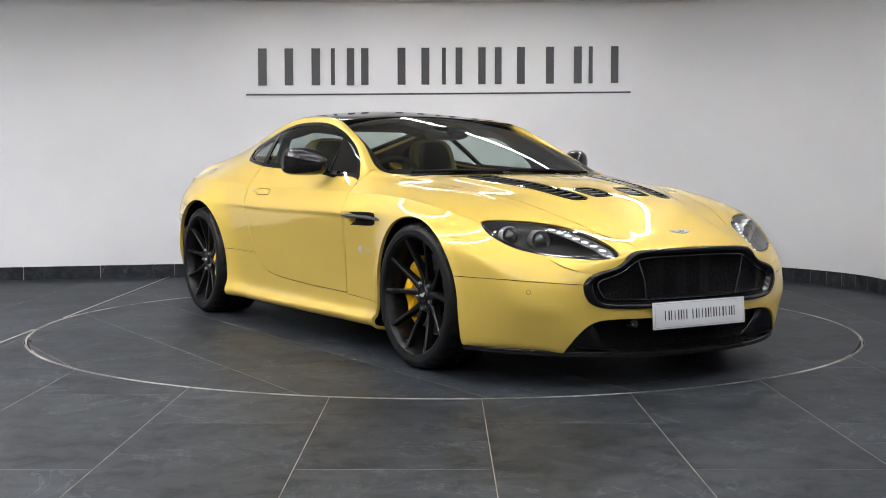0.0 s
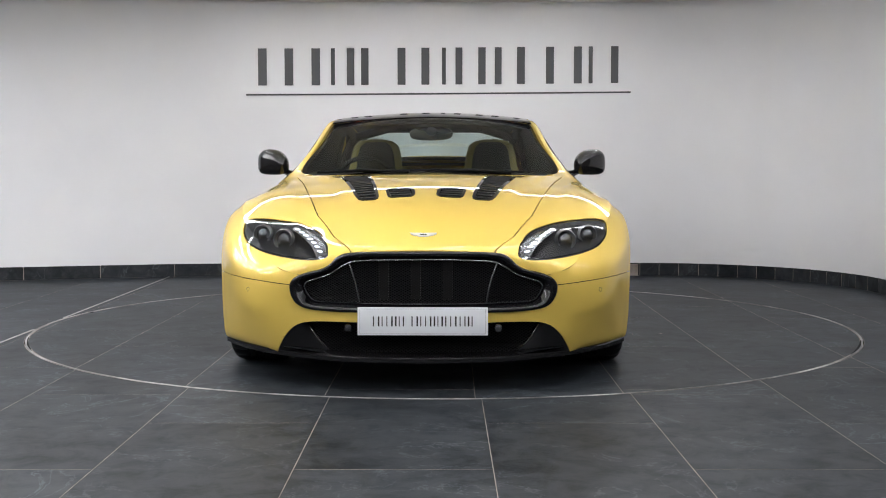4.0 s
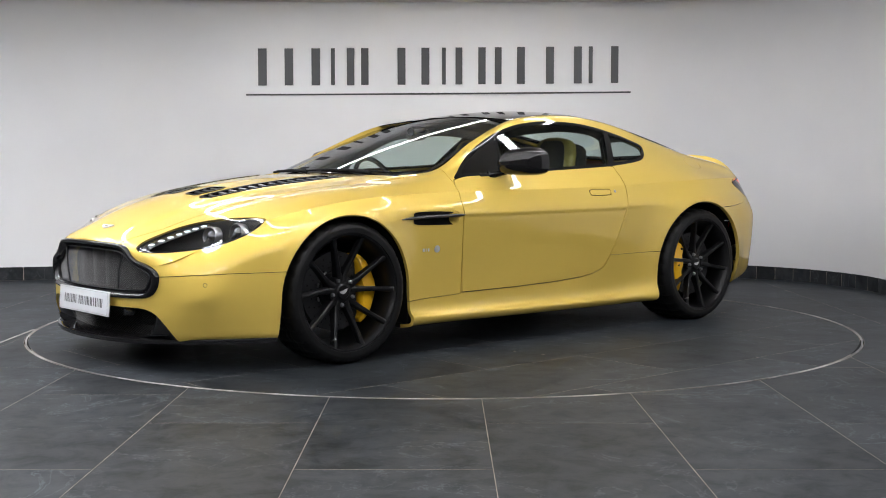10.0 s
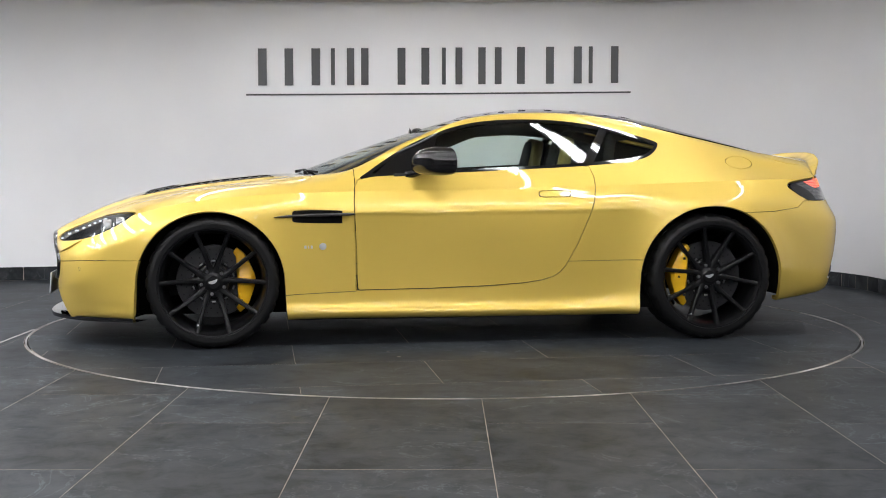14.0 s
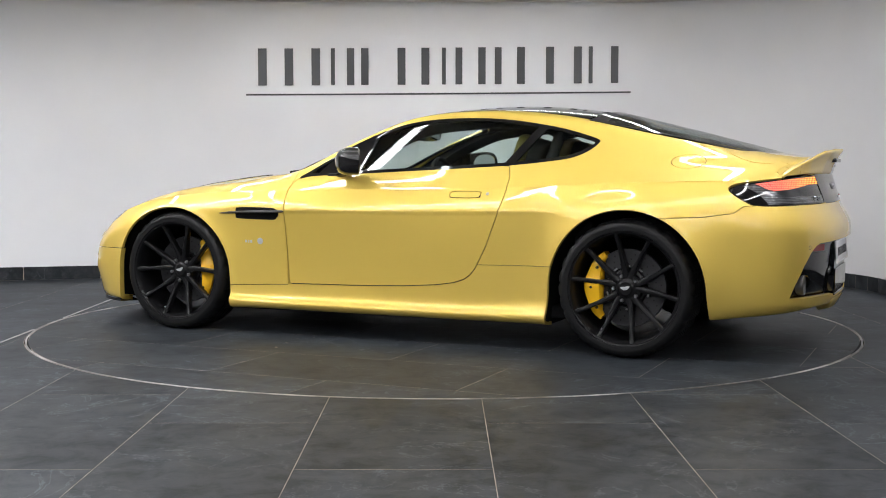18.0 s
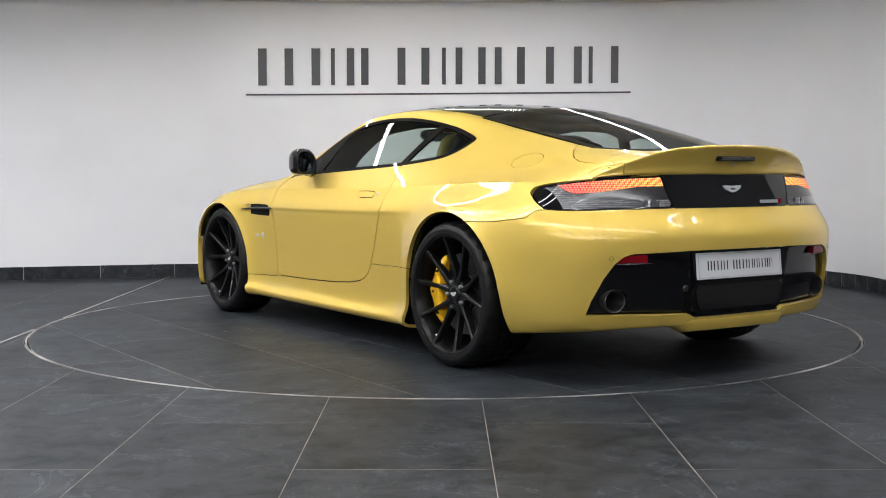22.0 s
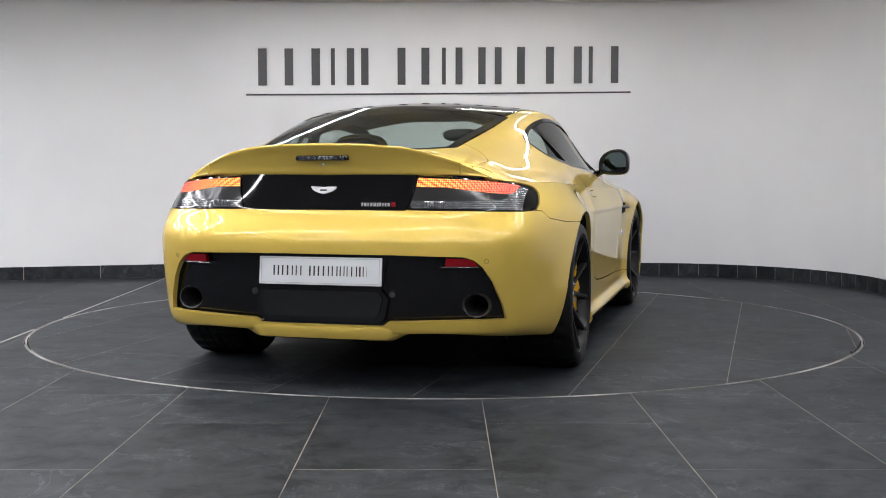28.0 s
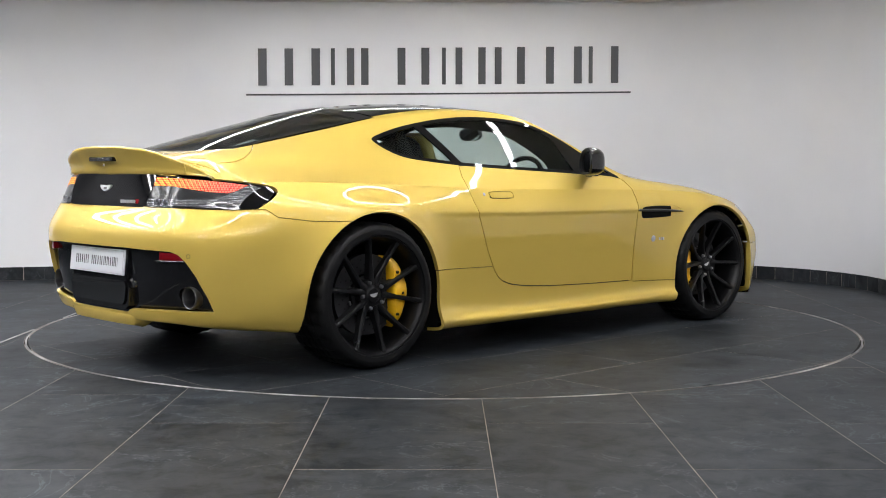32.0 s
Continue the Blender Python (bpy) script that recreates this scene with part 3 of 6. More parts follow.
def split(mesh, f):
    """Cut a mesh along f = 0: (inside where f < 0, outside)."""
    A, F = mesh
    f = np.where(np.abs(f) < 1e-5, 1e-5, f)
    s = f < 0
    c = s[F].sum(1)
    inside, outside = [F[c == 3]], [F[c == 0]]
    mixed = F[(c == 1) | (c == 2)]
    if len(mixed):
        sm = s[mixed]
        lone = np.where(sm.sum(1) == 1, sm.argmax(1), (~sm).argmax(1))
        r = np.arange(len(mixed))
        a, b, d = mixed[r, lone], mixed[r, (lone + 1) % 3], mixed[r, (lone + 2) % 3]
        E = np.sort(np.concatenate([np.stack([a, b], 1), np.stack([a, d], 1)]), axis=1)
        ue, inv = np.unique(E, axis=0, return_inverse=True)
        inv = inv.reshape(-1)
        w = (f[ue[:, 0]] / (f[ue[:, 0]] - f[ue[:, 1]]))[:, None]
        newA = A[ue[:, 0]] * (1 - w) + A[ue[:, 1]] * w
        newA[:, 3:6] /= np.linalg.norm(newA[:, 3:6], axis=1, keepdims=True) + 1e-12
        base = len(A)
        A = np.concatenate([A, newA])
        p, q = base + inv[:len(mixed)], base + inv[len(mixed):]
        tip = np.stack([a, p, q], 1)
        rest = np.concatenate([np.stack([p, b, d], 1), np.stack([p, d, q], 1)])
        lin = s[a]
        both = np.concatenate([lin, lin])
        inside += [tip[lin], rest[~both]]
        outside += [tip[~lin], rest[both]]
    return compact((A, np.concatenate(inside))), compact((A, np.concatenate(outside)))


def ring_curve(pts, n=8, closed=True):
    """Rounded outline through a few points (Catmull-Rom)."""
    p = np.array(pts, float)
    m = len(p)
    out = []
    for i in range(m if closed else m - 1):
        p0, p1, p2, p3 = (p[(i + j - 1) % m] if closed else p[min(max(i + j - 1, 0), m - 1)] for j in range(4))
        for w in np.arange(n) / n:
            out.append(0.5 * (2 * p1 + (p2 - p0) * w + (2 * p0 - 5 * p1 + 4 * p2 - p3) * w**2 + (3 * p1 - p0 - 3 * p2 + p3) * w**3))
    if not closed:
        out.append(p[-1])
    return np.array(out)


def inside_distance(poly, q):
    """Signed distance of points q (n, 2) to a closed outline, negative within."""
    a, b = poly, np.roll(poly, -1, 0)
    best = np.full(len(q), 1e9)
    win = np.zeros(len(q), int)
    for (ax, ay), (bx, by) in zip(a, b):
        dx, dy = bx - ax, by - ay
        ll = dx * dx + dy * dy + 1e-18
        w = np.clip(((q[:, 0] - ax) * dx + (q[:, 1] - ay) * dy) / ll, 0, 1)
        best = np.minimum(best, np.hypot(q[:, 0] - ax - w * dx, q[:, 1] - ay - w * dy))
        cr = dx * (q[:, 1] - ay) - dy * (q[:, 0] - ax)
        up, dn = (ay <= q[:, 1]) & (by > q[:, 1]) & (cr > 0), (ay > q[:, 1]) & (by <= q[:, 1]) & (cr < 0)
        win += up.astype(int) - dn.astype(int)
    return np.where(win != 0, -best, best)


def rim_of(F):
    """Border edges of a triangle list, in the faces' order."""
    E = np.concatenate([F[:, [0, 1]], F[:, [1, 2]], F[:, [2, 0]]])
    S = np.sort(E, 1)
    _, idx, cnt = np.unique(S, axis=0, return_index=True, return_counts=True)
    return E[idx[cnt == 1]]


def panel(name, mesh, mat, parent, label="", depth=0.012, lift=0.0, smooth=True):
    """A body panel: the cut piece of skin with a turned-in edge."""
    A, F = weld(mesh)
    V, N = A[:, :3] + lift * A[:, 3:6], A[:, 3:6]
    verts, norms, faces = [V], [N], [F]
    if depth:
        e = rim_of(F)
        n = len(V)
        i, j = e[:, 0], e[:, 1]
        Pi, Pj, Qi, Qj = V[i], V[j], V[i] - depth * N[i], V[j] - depth * N[j]
        fn = np.cross(Qi - Pi, Pj - Pi)
        fn /= np.linalg.norm(fn, axis=1, keepdims=True) + 1e-12
        m = len(e)
        verts.append(np.concatenate([Pi, Pj, Qj, Qi]))
        norms.append(np.concatenate([fn] * 4))
        k = n + np.arange(m)
        faces.append(np.concatenate([np.stack([k + m, k, k + 3 * m], 1), np.stack([k + m, k + 3 * m, k + 2 * m], 1)]))
    V, N, F = np.concatenate(verts), np.concatenate(norms), np.concatenate(faces)
    me = bpy.data.meshes.new(name)
    me.from_pydata(V.tolist(), [], F.tolist())
    me.materials.append(mat)
    me.shade_smooth()
    me.normals_split_custom_set_from_vertices(N.tolist())
    ob = new(name, me)
    if parent:
        ob.parent = parent
    if label:
        ob["label"] = label
    return ob


G_LOW = surface(tuple(range(0, 8)), (REAR_INNER, REAR_MID))
G_TOP = surface(tuple(range(7, 13)), (DECK_EDGE,))


ARCH_F, ARCH_R = (1.300, 0.322, 0.368), (-1.302, 0.322, 0.386)


def arch_distance(x, z, arch):
    """Distance outside a wheel opening: round above the axle, with straight legs that spread a little below it."""
    cx, cz, r = arch
    return np.hypot(x - cx, np.maximum(z - cz, 0)) - r - 0.06 * np.maximum(cz - z, 0)


def crease(G):
    """The pressed line along door and rear quarter, at the height of the side strake; flares and rolled lips round the wheels."""
    P = G[0]
    x, z = P[..., 0], P[..., 2]
    zc = np.interp(x, [-1.2, -0.6, 0.0, 0.6], [0.692, 0.680, 0.673, 0.671])
    amp = 0.014 * np.clip((x + 0.98) / 0.30, 0, 1) * np.clip((0.80 - x) / 0.15, 0, 1) * np.clip((0.95 - z) / 0.15, 0, 1)
    d = z - zc
    P[..., 1] += 0.85 * amp * np.exp(-np.abs(d) / np.where(d > 0, 0.30, 0.085)) + 0.25 * amp * np.tanh(d / 0.006) * np.exp(-np.abs(d) / 0.05)
    side = np.clip((P[..., 1] - 0.70) / 0.10, 0, 1) * np.clip((0.86 - z) / 0.12, 0, 1)
    side = side * np.where(x < -1.4, np.clip((z - 0.19) / 0.20, 0, 1), 1)
    for arch, wide, amp in ((ARCH_F, 0.075, 0.012), (ARCH_R, 0.085, 0.022)):
        r = np.maximum(arch_distance(x, z, arch), 0)
        P[..., 1] += side * (amp * np.exp(-(r / wide) ** 2) + 0.006 * np.exp(-(r / 0.020) ** 2))
    return (P, *G[1:])


def tail_shelf(G):
    """The bumper stands proud below the tail lamps, with a firm upper edge."""
    P = G[0]
    x, y, z = P[..., 0], P[..., 1], P[..., 2]

    def ease(v):
        v = np.clip(v, 0, 1)
        return v * v * (3 - 2 * v)
    k = ease((0.745 - z) / 0.14) * ease((-1.78 - x) / 0.25)
    P[..., 0] -= 0.028 * k
    P[..., 1] += 0.006 * k * ease((y - 0.5) / 0.2)
    return (P, *G[1:])


def power_bulge(G):
    """Raised middle of the bonnet, with a soft step outboard of the louvres."""
    P = G[0]
    x, y = P[..., 0], np.abs(P[..., 1])
    edge = np.interp(x, [0.85, 1.39, 1.79, 1.9, 2.0, 2.12], [0.50, 0.409, 0.300, 0.28, 0.265, 0.25])
    crest = np.interp(x, [0.9, 1.35, 1.79, 1.95], [0.72, 0.632, 0.507, 0.48])
    amp = 0.008 * np.clip((x - 0.86) / 0.15, 0, 1) * np.clip((2.10 - x) / 0.2, 0, 1)
    P[..., 2] += amp * (0.5 - 0.5 * np.tanh((y - edge) / 0.020)) - 0.2 * amp * np.exp(-((y - edge) / 0.10) ** 2)
    P[..., 2] += 0.5 * amp * (0.5 + 0.5 * np.tanh((y - crest) / 0.020)) * np.exp(-((y - crest) / 0.09) ** 2)
    return (P, *G[1:])


G_LOW = tail_shelf(crease(G_LOW))
G_TOP = power_bulge(crease(G_TOP))
half_low, half_top = to_mesh(*G_LOW), to_mesh(*G_TOP)


def side_q(A):
    return A[:, [0, 2]]


skin = weld(join(half_low, half_top, mirrored(half_low), mirrored(half_top)))
from mathutils.bvhtree import BVHTree

TREE = BVHTree.FromPolygons(skin[0][:, :3].tolist(), skin[1].tolist())


def on_skin(start, way):
    p, n, _, _ = TREE.ray_cast(Vector(start), Vector(way))
    return p, n


def take(mesh, f, gap=0.0):
    """Lift the piece where f < 0 out of the skin, leaving a joint of the given width."""
    if not gap:
        return split(mesh, f)
    a, b = split(mesh, f + gap / 2)
    # the outer side is cut again so that the joint lies open
    A, F = mesh
    _, out = split(mesh, f - gap / 2)
    return a, out


def halves(mesh):
    return split(mesh, -mesh[0][:, 1])


def full_ring(half, top, low):
    return ring_curve([(0, top)] + half + [(0, low)] + [(-y, z) for y, z in half[::-1]], 4)


GRILLE = full_ring([(.12, .569), (.235, .567), (.30, .562), (.328, .556), (.355, .540), (.380, .514), (.418, .494), (.475, .480), (.522, .461), (.545, .437), (.549, .411), (.540, .376), (.514, .345), (.464, .328),
                    (.37, .321), (.267, .319), (.12, .318)], .570, .318)
MOUTH = full_ring([(.11, .534), (.22, .531), (.275, .527), (.298, .521), (.320, .511), (.345, .496), (.378, .474), (.430, .455), (.470, .442), (.483, .428), (.481, .412), (.470, .392), (.452, .371), (.42, .362),
                   (.34, .360), (.25, .358), (.115, .357)], .535, .357)
INTAKE = full_ring([(.20, .279), (.37, .281), (.44, .280), (.475, .277), (.505, .269), (.535, .253), (.568, .218), (.590, .181), (.604, .150), (.612, .118), (.60, .10), (.40, .10)], .279, .10)


def cut_body():
    global skin
    P = {}
    for outline in (GRILLE, INTAKE):
        A = skin[0]
        _, skin = split(skin, np.maximum(inside_distance(outline, A[:, 1:3]), 1.85 - A[:, 0]))
    A = skin[0]
    for arch in (ARCH_F, ARCH_R):
        A = skin[0]
        f = np.maximum(arch_distance(A[:, 0], A[:, 2], arch), A[:, 7] - 7.6)
        _, skin = split(skin, f)
    # side windows
    dlo = ring_curve([(.545, .852), (.45, .862), (.17, .875), (-.14, .89), (-.46, .905), (-.66, .917), (-.84, .934), (-.97, .953), (-1.045, .985), (-1.088, 1.025), (-1.083, 1.048),
                      (-.98, 1.082), (-.87, 1.110), (-.70, 1.141), (-.53, 1.160), (-.365, 1.165), (-.20, 1.160), (-.036, 1.139), (.125, 1.092), (.287, 1.020), (.42, .940), (.50, .885)], 6)
    A = skin[0]
    f = np.maximum(inside_distance(dlo, side_q(A)), np.maximum(7.55 - A[:, 7], A[:, 7] - 9.72))
    win, skin = split(skin, f)
    A = win[0]
    d = inside_distance(dlo, side_q(A)) + 0.016
    glass, P["window_frame"] = split(win, d)
    A = glass[0]
    post = (A[:, 0] + 0.655) * 0.8219 + (A[:, 2] - 0.915) * 0.5696          # divider behind the door
    mid, glass = split(glass, np.abs(post) - 0.022)
    P["window_frame"] = join(P["window_frame"], mid)
    A = glass[0]
    post = (A[:, 0] - 0.195) * 0.9 + (A[:, 2] - 0.87) * 0.28
    mid, glass = split(glass, np.abs(post) - 0.006)
    P["window_frame"] = join(P["window_frame"], mid)
    A = glass[0]
    P["quarter_glass"], glass = split(glass, (A[:, 0] + 0.655) * 0.8219 + (A[:, 2] - 0.915) * 0.5696)
    A = glass[0]
    P["door_glass"], P["corner_glass"] = split(glass, (A[:, 0] - 0.195) * 0.9 + (A[:, 2] - 0.87) * 0.28)
    # windscreen, roof, rear glass
    A = skin[0]
    y = np.abs(A[:, 1])
    base = 0.835 - 0.085 * (y / 0.68) ** 2
    head = -0.115 + 0.095 * (y / 0.58) ** 2
    P["cowl"], skin = take(skin, np.maximum(np.maximum(9.75 - A[:, 7], A[:, 0] - base - 0.035), base - A[:, 0]), 0)
    A = skin[0]
    y = np.abs(A[:, 1])
    base = 0.835 - 0.085 * (y / 0.68) ** 2
    head = -0.115 + 0.095 * (y / 0.58) ** 2
    ws, skin = take(skin, np.maximum(np.maximum((10.03 - A[:, 7]) * 0.1, A[:, 0] - base), head - A[:, 0]), 0.004)
    A = ws[0]
    y = np.abs(A[:, 1])
    inner = np.maximum(np.maximum((10.14 - A[:, 7]) * 0.25, A[:, 0] - (0.835 - 0.085 * (y / 0.68) ** 2) + 0.05), (-0.115 + 0.095 * (y / 0.58) ** 2) - A[:, 0] + 0.04)
    P["windscreen"], P["windscreen_border"] = split(ws, inner)
    A = skin[0]
    y = np.abs(A[:, 1])
    head = -0.115 + 0.095 * (y / 0.58) ** 2
    rear_top = -1.035 + 0.03 * (y / 0.5) ** 2
    P["roof_panel"], skin = take(skin, np.maximum(np.maximum((10.03 - A[:, 7]) * 0.1, A[:, 0] - head), rear_top - A[:, 0]), 0.004)
    A = skin[0]
    y = np.abs(A[:, 1])
    rear_top = -1.035 + 0.03 * (y / 0.5) ** 2
    rear_base = -1.925 + 0.20 * (y / 0.48) ** 4
    rg, skin = take(skin, np.maximum(np.maximum((9.93 - A[:, 7]) * 0.1, A[:, 0] - rear_top), rear_base - A[:, 0]), 0.004)
    A = rg[0]
    y = np.abs(A[:, 1])
    inner = np.maximum(np.maximum((10.15 - A[:, 7]) * 0.25, A[:, 0] + 1.035 + 0.05), (-1.925 + 0.20 * (y / 0.48) ** 4) - A[:, 0] + 0.06)
    P["rear_glass"], P["rear_glass_border"] = split(rg, inner)
    # lamps
    A = skin[0]
    lamp = ring_curve([(.396, .541), (.389, .563), (.402, .594), (.449, .638), (.544, .667), (.657, .680), (.736, .682), (.781, .675), (.793, .655), (.785, .616), (.745, .577), (.677, .552), (.582, .536), (.464, .529)], 6)
    f = np.maximum(inside_distance(lamp, np.stack([np.abs(A[:, 1]), A[:, 2]], 1)), 1.66 - A[:, 0])
    P["headlight"], skin = take(skin, f, 0.004)
    P["lamp_outline"] = lamp
    A = skin[0]
    tail = ring_curve([(.822, .778), (.808, .806), (.775, .833), (.705, .851), (.570, .864), (.45, .869), (.386, .872), (.379, .866), (.372, .814), (.353, .745), (.358, .737), (.48, .735), (.612, .733), (.80, .729), (.825, .748)], 5)
    f = np.maximum(inside_distance(tail, np.stack([np.abs(A[:, 1]), A[:, 2]], 1)), A[:, 0] + 1.74)
    P["tail_lamp"], skin = take(skin, f, 0.004)
    P["tail_outline"] = tail
    A = skin[0]
    f = np.maximum(np.maximum(np.abs(A[:, 1]) - (.353 + (A[:, 2] - .737) * .25), .735 - A[:, 2]), A[:, 0] + 1.9)
    f = np.maximum(f, A[:, 7] - 7.02)
    P["tail_panel"], skin = take(skin, f, 0.003)
    # rear diffuser opening
    A = skin[0]
    dif = np.array([(.736, .300), (.724, .36), (.692, .45), (.656, .51), (.622, .540), (.585, .551), (.30, .558), (-.30, .558), (-.585, .551), (-.622, .540), (-.656, .51), (-.692, .45), (-.724, .36), (-.736, .300), (-.287, .290), (-.262, .274), (.262, .274), (.287, .290)])
    f = np.maximum(inside_distance(dif, A[:, 1:3]), A[:, 0] + 1.8)
    P["diffuser"], skin = take(skin, f, 0.003)
    # bonnet and its louvres
    A = skin[0]
    xb = np.array([.80, .86, 1.05, 1.4, 1.69, 1.78, 1.9, 1.99, 2.11, 2.2])
    yb = np.array([.675, .66, .615, .55, .485, .462, .408, .372, .30, .25])
    f = np.maximum(np.maximum(np.abs(A[:, 1]) - np.interp(A[:, 0], xb, yb), 0.872 - 0.085 * (np.abs(A[:, 1]) / 0.68) ** 2 - A[:, 0]), 8.2 - A[:, 7])
    hood, skin = take(skin, f, 0.005)
    P["louvres"] = []
    for sd in (1, -1):
        for pts in ([(.965, .445), (1.0, .290), (1.35, .242), (1.662, .203), (1.688, .225), (1.672, .302), (1.30, .372)], [(1.505, .056), (1.50, .185), (1.65, .168), (1.672, .15), (1.672, .045)]):
            poly = np.array([(x, sd * yy) for x, yy in pts])
            for _ in range(2):                                            # rounded corners
                nxt = np.roll(poly, -1, 0)
                poly = np.stack([poly * .82 + nxt * .18, poly * .18 + nxt * .82], 1).reshape(-1, 2)
            A = hood[0]
            piece, hood = split(hood, inside_distance(poly, A[:, :2]))
            P["louvres"].append((poly, piece))
    P["bonnet"] = hood
    # side intakes behind the front wheels
    A = skin[0]
    vent = ring_curve([(.968, .661), (.93, .688), (.846, .698), (.70, .698), (.632, .692), (.612, .668), (.628, .626), (.70, .621), (.861, .625), (.92, .641)], 5)
    f = np.maximum(inside_distance(vent, side_q(A)), A[:, 7] - 7.5)
    P["side_vent"], skin = split(skin, f)
    # doors
    A = skin[0]
    door = np.array([(.556, .846), (.576, .813), (.583, .74), (.581, .672), (.573, .472), (.566, .283), (.197, .287), (-.111, .296), (-.30, .309), (-.40, .324), (-.459, .343), (-.495, .368), (-.521, .400), (-.581, .51),
                     (-.642, .66), (-.668, .735), (-.682, .80), (-.684, .86), (-.668, .915), (-.3, .93), (.3, .90)])
    f = np.maximum(inside_distance(door, side_q(A)), A[:, 7] - 8.4)
    doors, skin = take(skin, f, 0.005)
    A = doors[0]
    hand = ring_curve([(-.382, .772), (-.39, .786), (-.535, .786), (-.545, .772), (-.535, .757), (-.39, .756)], 5)
    P["door_handle"], doors = take(doors, inside_distance(hand, side_q(A)), 0.004)
    P["door"] = doors
    # sills, bumpers, wings
    A = skin[0]
    zs = np.interp(A[:, 0], [-.95, -.533, -.46, -.35, .50, .556, .575, .95], [.425, .42, .372, .335, .310, .300, .277, .264])
    f = np.maximum(np.maximum(A[:, 2] - zs, np.abs(A[:, 0]) - 1.0), 0.5 - np.abs(A[:, 1]))
    P["sill"], skin = take(skin, f, 0.003)
    A = skin[0]
    P["front_bumper"], skin = take(skin, np.maximum(A[:, 2] - np.interp(A[:, 0], [1.5, 1.66, 1.88, 1.98, 2.1], [.449, .449, .446, .438, .424]), 1.4 - A[:, 0]), 0.003)
    A = skin[0]
    P["rear_bumper"], skin = take(skin, np.maximum(A[:, 2] - np.interp(A[:, 0], [-2.1, -1.84, -1.80, -1.65, -1.40], [.74, .728, .695, .676, .668]), A[:, 0] + 1.35), 0.003)
    A = skin[0]
    P["front_wing"], skin = take(skin, np.maximum(0.574 - A[:, 0], A[:, 7] - 10.5), 0.004)
    A = skin[0]
    flap = np.hypot((A[:, 0] + 1.545) / 0.080, (A[:, 2] - 0.936) / 0.034) - 1
    flap = np.maximum(flap * 0.04, np.where(A[:, 1] > 0.5, -1, 1))
    P["fuel_flap"], skin = take(skin, flap, 0.0018)
    A = skin[0]
    lid = np.array([(-1.60, .40), (-1.66, .465), (-1.695, .515), (-1.735, .556), (-1.785, .592), (-1.84, .612), (-1.90, .612), (-1.97, .59), (-2.06, .56), (-2.2, .52), (-2.3, 0), (-1.6, 0)])
    q = np.stack([A[:, 0], np.abs(A[:, 1])], 1)
    P["tailgate"], skin = take(skin, np.maximum(inside_distance(np.concatenate([lid, [(-1.6, -.1)]]), q), 8.1 - A[:, 7]), 0.004)
    P["shell"] = skin
    return P


PIECES = cut_body()
GLASSY = ("door_glass", "quarter_glass", "corner_glass")


